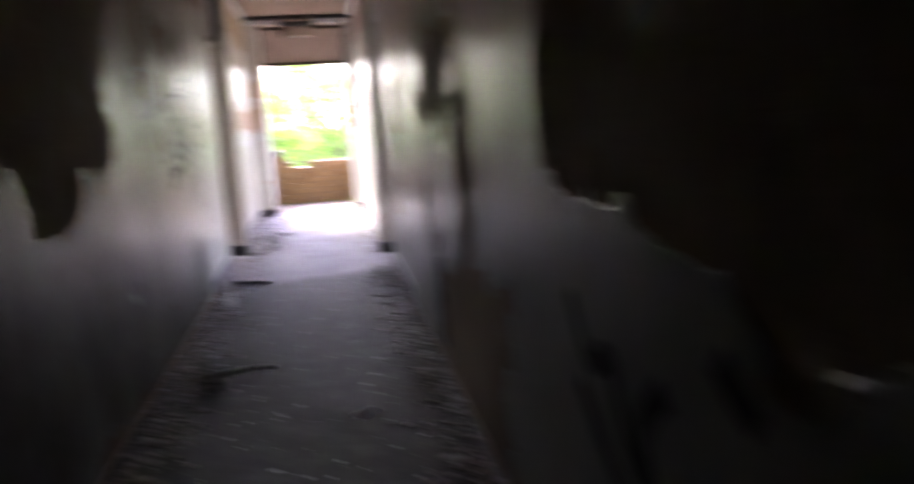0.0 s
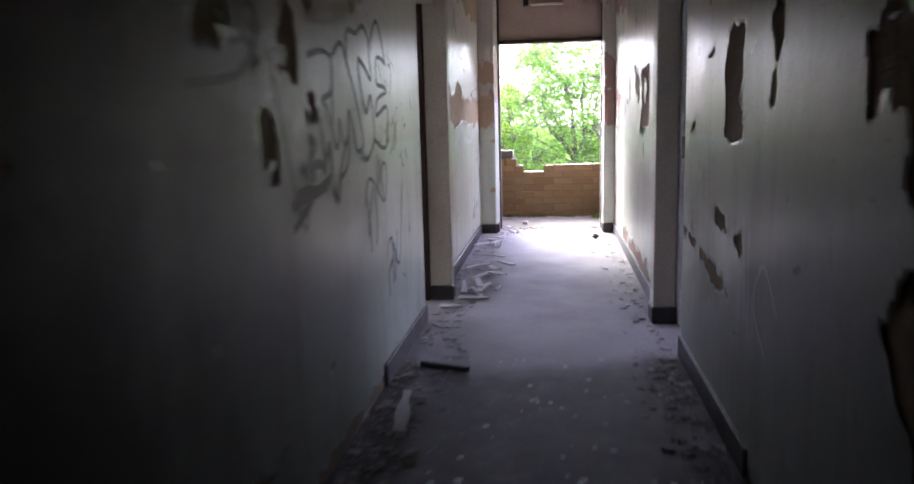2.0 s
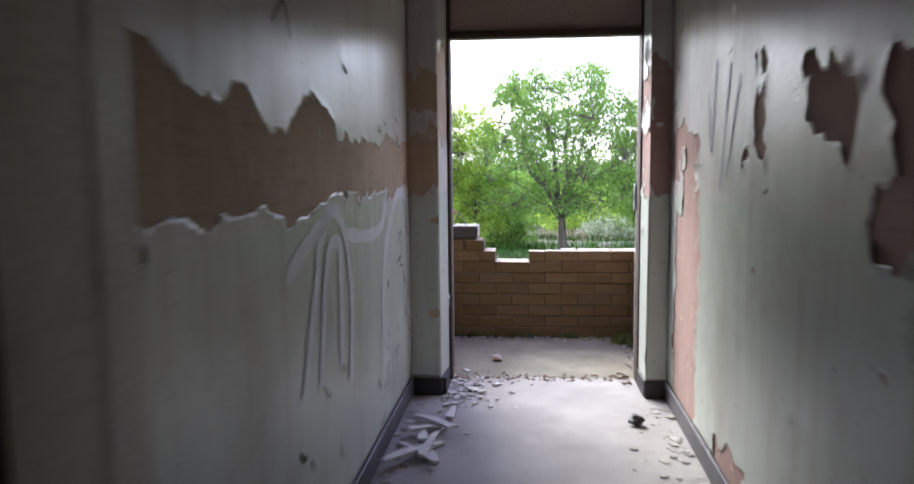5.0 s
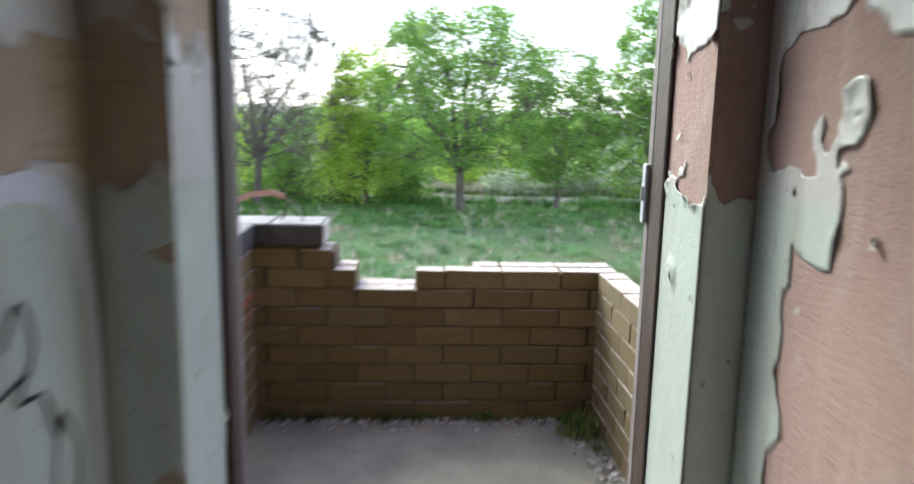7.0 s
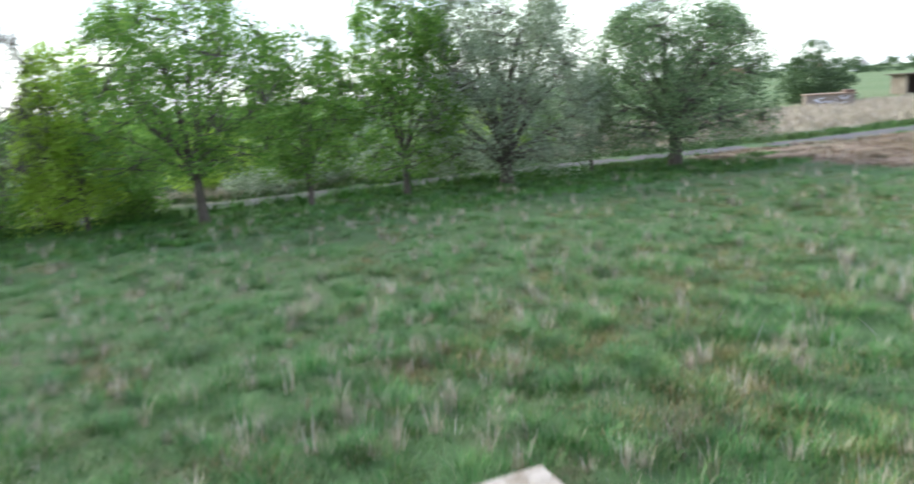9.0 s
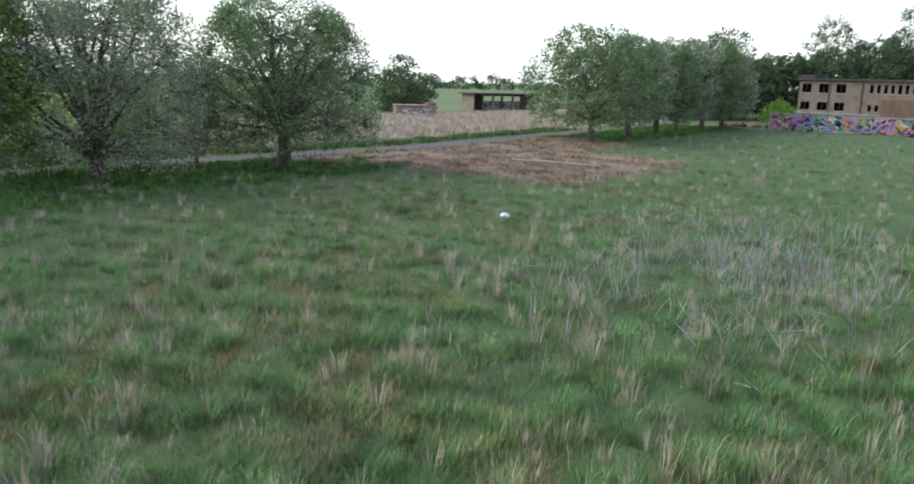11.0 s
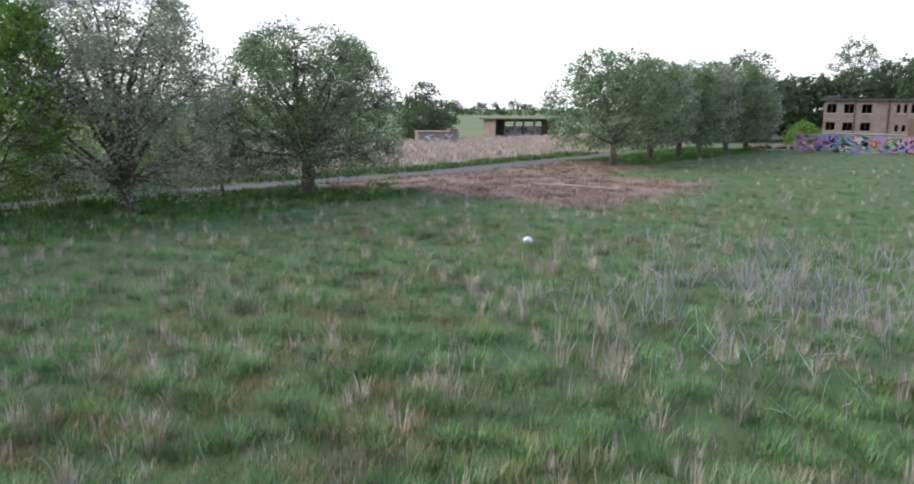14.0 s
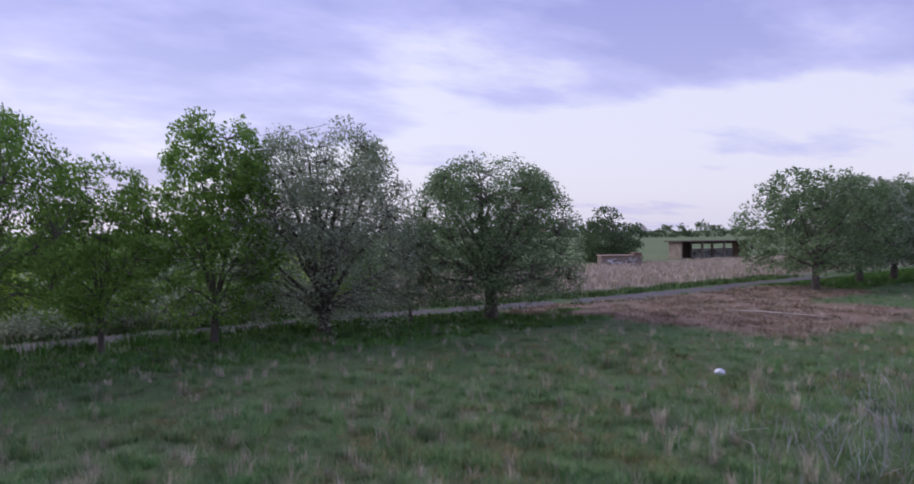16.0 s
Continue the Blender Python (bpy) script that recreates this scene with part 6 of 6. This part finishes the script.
def block():
    X, Y0, Y1 = 117.5, -6.0, 25.0
    d = thing("derelict_block", "derelict two-storey buff brick block with empty windows", "building", at=(0, 0, 0))
    holes = []
    y = Y1 - 0.35
    for k in range(3):
        holes += [(y - 1.25, y, GROUND + 4.5, GROUND + 5.75), (y - 1.25, y, GROUND + 2.05, GROUND + 3.2)]
        y -= 2.25
    y -= 2.0
    for k in range(18):
        holes.append((y - 0.42, y, GROUND + 4.6, GROUND + 5.75))
        if k % 6 < 3:
            holes.append((y - 0.42, y, GROUND + 2.1, GROUND + 3.0))
        y -= 0.85
    part("wall", holes_wall(X, X + 0.3, Y0, Y1, GROUND, GROUND + 6.2, holes), M_BLOCK, d, "buff brick front")
    part("wall", boxed(X + 0.31, X + 9, Y1 - 0.3, Y1, GROUND, GROUND + 6.2), M_BLOCK, d)
    part("wall", boxed(X + 0.31, X + 9, Y0, Y0 + 0.3, GROUND, GROUND + 6.2), M_BLOCK, d)
    part("wall", boxed(X + 8.7, X + 9, Y0 + 0.31, Y1 - 0.31, GROUND, GROUND + 6.2), M_BLOCK, d)
    # inner wall painted near-black in place of the block's interior shade
    part("inner_wall", boxed(X + 3.2, X + 3.4, Y0 + 0.31, Y1 - 0.31, GROUND, GROUND + 6.1), M_VOID, d, "near-black inner wall for the shaded inside")
    part("storey_floor", boxed(X + 0.31, X + 8.6, Y0 + 0.31, Y1 - 0.31, GROUND + 3.6, GROUND + 3.8), M_CONC, d)
    part("roof", boxed(X - 0.35, X + 9.3, Y0 - 0.3, Y1 + 0.3, GROUND + 6.2, GROUND + 6.5, 0.03), M_COPING, d, "flat dark roof with a concrete edge")
    for a, b, z0, z1 in holes:
        w = part("window", boxed(X - 0.06, X + 0.02, a - 0.05, b + 0.05, z0 - 0.12, z0, 0.01), M_CONC, d, "empty window with a concrete sill")
        if b - a > 1:
            part("mullion", boxed(X + 0.12, X + 0.18, (a + b) / 2 - 0.04, (a + b) / 2 + 0.04, z0, z1), M_BROWN, w)
    part("annex", boxed(X - 3.2, X - 0.4, Y0, 13.9, GROUND, GROUND + 3.9, 0.04), M_BLOCK, d, "flat-roofed brick annex")
    part("tank", boxed(X + 0.2, X + 2.2, Y1 - 1.9, Y1 - 0.1, GROUND + 6.5, GROUND + 6.95, 0.06), M_COPING, d, "dark box on the roof")
    part("ledge", boxed(X - 0.5, X - 0.01, 14.0, Y1 + 0.2, GROUND + 1.55, GROUND + 1.75, 0.02), M_CONC, d, "concrete ledge")
    for yy in (Y1 - 4.0, Y1 - 8.2):
        part("downpipe", boxed(X - 0.12, X - 0.01, yy - 0.06, yy + 0.06, GROUND, GROUND + 6.2), M_BROWN, d)


block()


def graffiti_wall():
    X = 94.8
    d = thing("graffiti_wall", "low wall covered in bright spray-painted lettering", "wall")
    part("wall", boxed(X, X + 0.3, -8, 23.1, GROUND, GROUND + 1.95, 0.02), M_CONC, d)
    part("cap", boxed(X - 0.05, X + 0.35, -8.05, 23.15, GROUND + 1.952, GROUND + 2.04, 0.01), M_CONC, d)
    rng = random.Random(77)
    cols = [(0.62, 0.64, 0.7), (0.08, 0.2, 0.5), (0.42, 0.1, 0.3), (0.5, 0.08, 0.06), (0.62, 0.42, 0.05), (0.05, 0.3, 0.33), (0.1, 0.32, 0.1), (0.02, 0.02, 0.03), (0.55, 0.2, 0.42), (0.3, 0.24, 0.5)]
    for ci, c in enumerate(cols):
        bm = bmesh.new()
        for _ in range(34):
            y0, z0 = rng.uniform(-7.5, 22.5), GROUND + rng.uniform(0.25, 1.7)
            pts = [(y0, z0)]
            for _ in range(rng.choice((3, 4, 5))):
                y0 = max(-7.8, min(22.7, y0 + rng.uniform(-0.7, 0.7)))
                z0 = max(GROUND + 0.15, min(GROUND + 1.82, z0 + rng.uniform(-0.7, 0.7)))
                pts.append((y0, z0))
            stroke(bm, lambda y, z: (X, y, z), (-0.006 - 0.004 * ci, 0, 0), pts, rng.uniform(0.08, 0.26))
        bmesh.ops.recalc_face_normals(bm, faces=bm.faces)
        part("spray_paint", bm, plain("spray_colour", c, tuple(min(1, q * 1.15) for q in c), 2, 0.55, 0.1), d)
    r = random.Random(3)
    for k in range(16):
        lump("rubble_lump", "broken red brick rubble beside the wall", "rubble", 97 + r.uniform(-1, 3), 25.5 + r.uniform(-2, 3.5), GROUND, r.uniform(0.3, 0.75), M_BLOCK, 0.6, k)


graffiti_wall()


M_FELT = plain("roof_felt", (0.10, 0.085, 0.065), (0.15, 0.125, 0.095), 1.2, 1.0, 0.2, 12, spec=0.1)
M_ROOFTAN = plain("tan_roof_slab", (0.30, 0.215, 0.15), (0.36, 0.27, 0.2), 1.2, 0.95, 0.2, 12)
M_WHITE = plain("white_render", (0.74, 0.74, 0.73), (0.8, 0.8, 0.79), 1, 0.9, 0.1, 8)


def shelter():
    d = thing("open_shelter", "flat-roofed brick shelter with open front and sprayed walls", "shelter", at=(101.0, 71.5, GROUND))
    d.rotation_euler = (0, 0, math.atan2(-4.5, 8.2))
    L = 11.6
    part("roof", boxed(-0.6, L + 0.6, -0.9, 5.0, 2.75, 2.93, 0.03), M_FELT, d, "dark overhanging flat roof")
    part("wall", boxed(0, 0.25, 0.0, 4.6, 0, 2.74), M_BLOCK, d)
    part("wall", boxed(L - 0.25, L, 0.0, 4.6, 0, 2.74), M_BLOCK, d)
    # the dark interior of this bay is put into the back wall's brown
    part("back_wall", boxed(0.26, 3.6, 4.3, 4.55, 0, 2.74), M_BROWN, d, "dark brown back wall for the bay's interior shade")
    part("back_wall", boxed(3.61, L - 0.26, 4.3, 4.55, 0, 1.55), M_WHITE, d, "low whitewashed back wall")
    part("back_wall", boxed(3.61, L - 0.26, 4.3, 4.55, 2.35, 2.74), M_BLOCK, d)
    for px in (3.6, 7.4):
        part("post", boxed(px, px + 0.3, 0.0, 0.3, 0, 2.74, 0.01), M_BLOCK, d)
        part("post", boxed(px, px + 0.3, 4.0, 4.29, 0, 2.74, 0.01), M_BLOCK, d)
    rng = random.Random(8)
    for _ in range(14):
        bm = bmesh.new()
        y0, z0 = rng.uniform(4.5, L - 1), rng.uniform(0.3, 1.3)
        pts = [(y0, z0)] + [(y0 + rng.uniform(-0.7, 0.7), max(0.1, min(1.45, z0 + rng.uniform(-0.6, 0.6)))) for _ in range(3)]
        stroke(bm, lambda x, z: (x, 4.3, z), (0, -0.01, 0), pts, 0.12)
        bmesh.ops.recalc_face_normals(bm, faces=bm.faces)
        part("graffiti_stroke", bm, M_SPRAY_BLACK, d)



def hut():
    d = thing("low_hut", "low flat-roofed brick hut with a sprayed wall", "hut", at=(73.5, 64.2, GROUND))
    d.rotation_euler = (0, 0, math.radians(-40))
    part("wall", boxed(0, 5.2, 0, 3.0, 0, 1.35), M_BLOCK, d)
    part("roof", boxed(-0.15, 5.35, -0.2, 3.2, 1.352, 1.5, 0.02), M_ROOFTAN, d, "tan concrete roof slab")
    part("raised_end", boxed(4.3, 5.3, 0.2, 2.8, 1.502, 1.8, 0.02), M_BLOCK, d)
    rng = random.Random(4)
    for _ in range(10):
        bm = bmesh.new()
        y0, z0 = rng.uniform(0.9, 4.4), rng.uniform(0.3, 1.1)
        stroke(bm, lambda x, z: (x, 0, z), (0, -0.01, 0), [(y0, z0)] + [(y0 + rng.uniform(-0.5, 0.5), max(0.1, min(1.25, z0 + rng.uniform(-0.4, 0.4)))) for _ in range(3)], 0.13)
        bmesh.ops.recalc_face_normals(bm, faces=bm.faces)
        part("graffiti_stroke", bm, M_SPRAY_WHITE, d)


shelter()
hut()

# woods beyond the derelict block, and the distance
woods = [(112, 40, 8.5, 4.5), (118, 37, 8.6, 5), (124, 34, 9.2, 5), (131, 31, 10.5, 5.5), (136, 24, 11.5, 6), (137, 14, 13.5, 6), (136, 4, 16.5, 6), (136, -6, 16, 6), (139, -16, 16, 6), (150, 20, 14, 6), (150, 8, 20, 6.5)]
for i, (tx, ty, th, tw) in enumerate(woods):
    tree("dark full tree of the wood behind the block", tx, ty, th, tw, 0.6, 2.0, LEAF_WOOD, 420, 17, 0.31, 70 + i, 0.35, 0.6, 0.15, "wood")
for i, (tx, ty, th) in enumerate(((128, 39, 14.5), (146, 27, 17.5), (152, 14, 20))):
    tree("tall thin-leaved tree above the wood", tx, ty, th, 4.5, th * 0.55, th * 0.5, LEAF_WOOD, 110, 18, 0.2, 90 + i, 0.3, 0.5, group="wood")


def treeline():
    """Hedgerows and trees in two far belts, dense enough to close the view."""
    rng = random.Random(61)
    far, near = [], []
    for k in range(2600):
        a = math.radians(rng.uniform(-55, 125))
        r = 520 + 80 * noise.noise(Vector((a * 5, 0, 0))) + rng.uniform(-10, 10)
        top = 6.0 + 5 * noise.noise(Vector((a * 20, 2, 0))) + 5 * noise.noise(Vector((a * 70, 3, 0)))
        far.append((math.sin(a) * r, math.cos(a) * r, GROUND + 0.5 + rng.random() * max(2.5, top)))
    for k in range(2200):
        a = math.radians(rng.uniform(-60, 16))
        r = 120 + 14 * noise.noise(Vector((a * 7, 0, 4))) + rng.uniform(-4, 4)
        top = 3.4 + 3.2 * noise.noise(Vector((a * 11, 6, 0))) + 1.5 * noise.noise(Vector((a * 45, 6, 0)))
        near.append((math.sin(a) * r, math.cos(a) * r, GROUND + 0.2 + rng.random() * max(1.4, top)))
    o = new("treeline", leaf_mesh("treeline", far, 1.6, 12, 1.0, LEAF_WOOD, 62))
    tagged(o, "distant hedges and trees along the horizon", "treeline", kind="stuff")
    o = new("hedgerow", leaf_mesh("hedgerow", near, 0.7, 14, 0.34, LEAF_GREEN, 63))
    tagged(o, "green hedgerow across the far meadow", "hedge", kind="stuff")


treeline()

M_TILE = plain("red_roof_tile", (0.27, 0.12, 0.085), (0.33, 0.16, 0.12), 1, 0.9, 0.2, 8)
M_RENDER = plain("house_wall", (0.42, 0.3, 0.25), (0.5, 0.38, 0.33), 1, 0.9, 0.2, 8)


def house(x, y, w, turn, white=False):
    d = thing("house", "distant house with a red tiled roof" if not white else "distant white house with a pale roof", "house", "houses on the horizon", (x, y, GROUND))
    d.rotation_euler = (0, 0, math.radians(turn))
    part("wall", boxed(-w / 2, w / 2, -4, 4, 0, 5.0), M_WHITE if white else M_RENDER, d)
    bm = bmesh.new()
    p = [bm.verts.new(v) for v in ((-w / 2 - 0.4, -4.5, 4.9), (w / 2 + 0.4, -4.5, 4.9), (w / 2 + 0.4, 4.5, 4.9), (-w / 2 - 0.4, 4.5, 4.9), (-w / 2 + 1.5, 0, 8.3), (w / 2 - 1.5, 0, 8.3))]
    for f in ((0, 1, 5, 4), (2, 3, 4, 5), (1, 2, 5), (3, 0, 4), (3, 2, 1, 0)):
        bm.faces.new([p[i] for i in f])
    part("roof", bm, M_TILE if not white else M_CONC, d)
    part("chimney", boxed(w / 2 - 2.6, w / 2 - 1.8, -0.5, 0.5, 7.4, 9.3), M_RENDER, d)
    for k in (-1, 1):
        part("window", boxed(k * w / 4 - 0.7, k * w / 4 + 0.7, -4.06, -4.005, 2.9, 4.1), M_VOID, d)


for i, a in enumerate((41, 42.0, 42.8, 43.7, 49.0, 51.6)):
    r = 650 + 25 * (i % 3)
    house(math.sin(radians(a)) * r, math.cos(radians(a)) * r, 9 + 3 * (i % 4), -a + 8 * (i % 3), i in (5,))
for i, (a, r) in enumerate(((-19.5, 400), (-15.5, 410), (-6.0, 390))):
    house(math.sin(radians(a)) * r, math.cos(radians(a)) * r, 10, -a, True)


weeds()
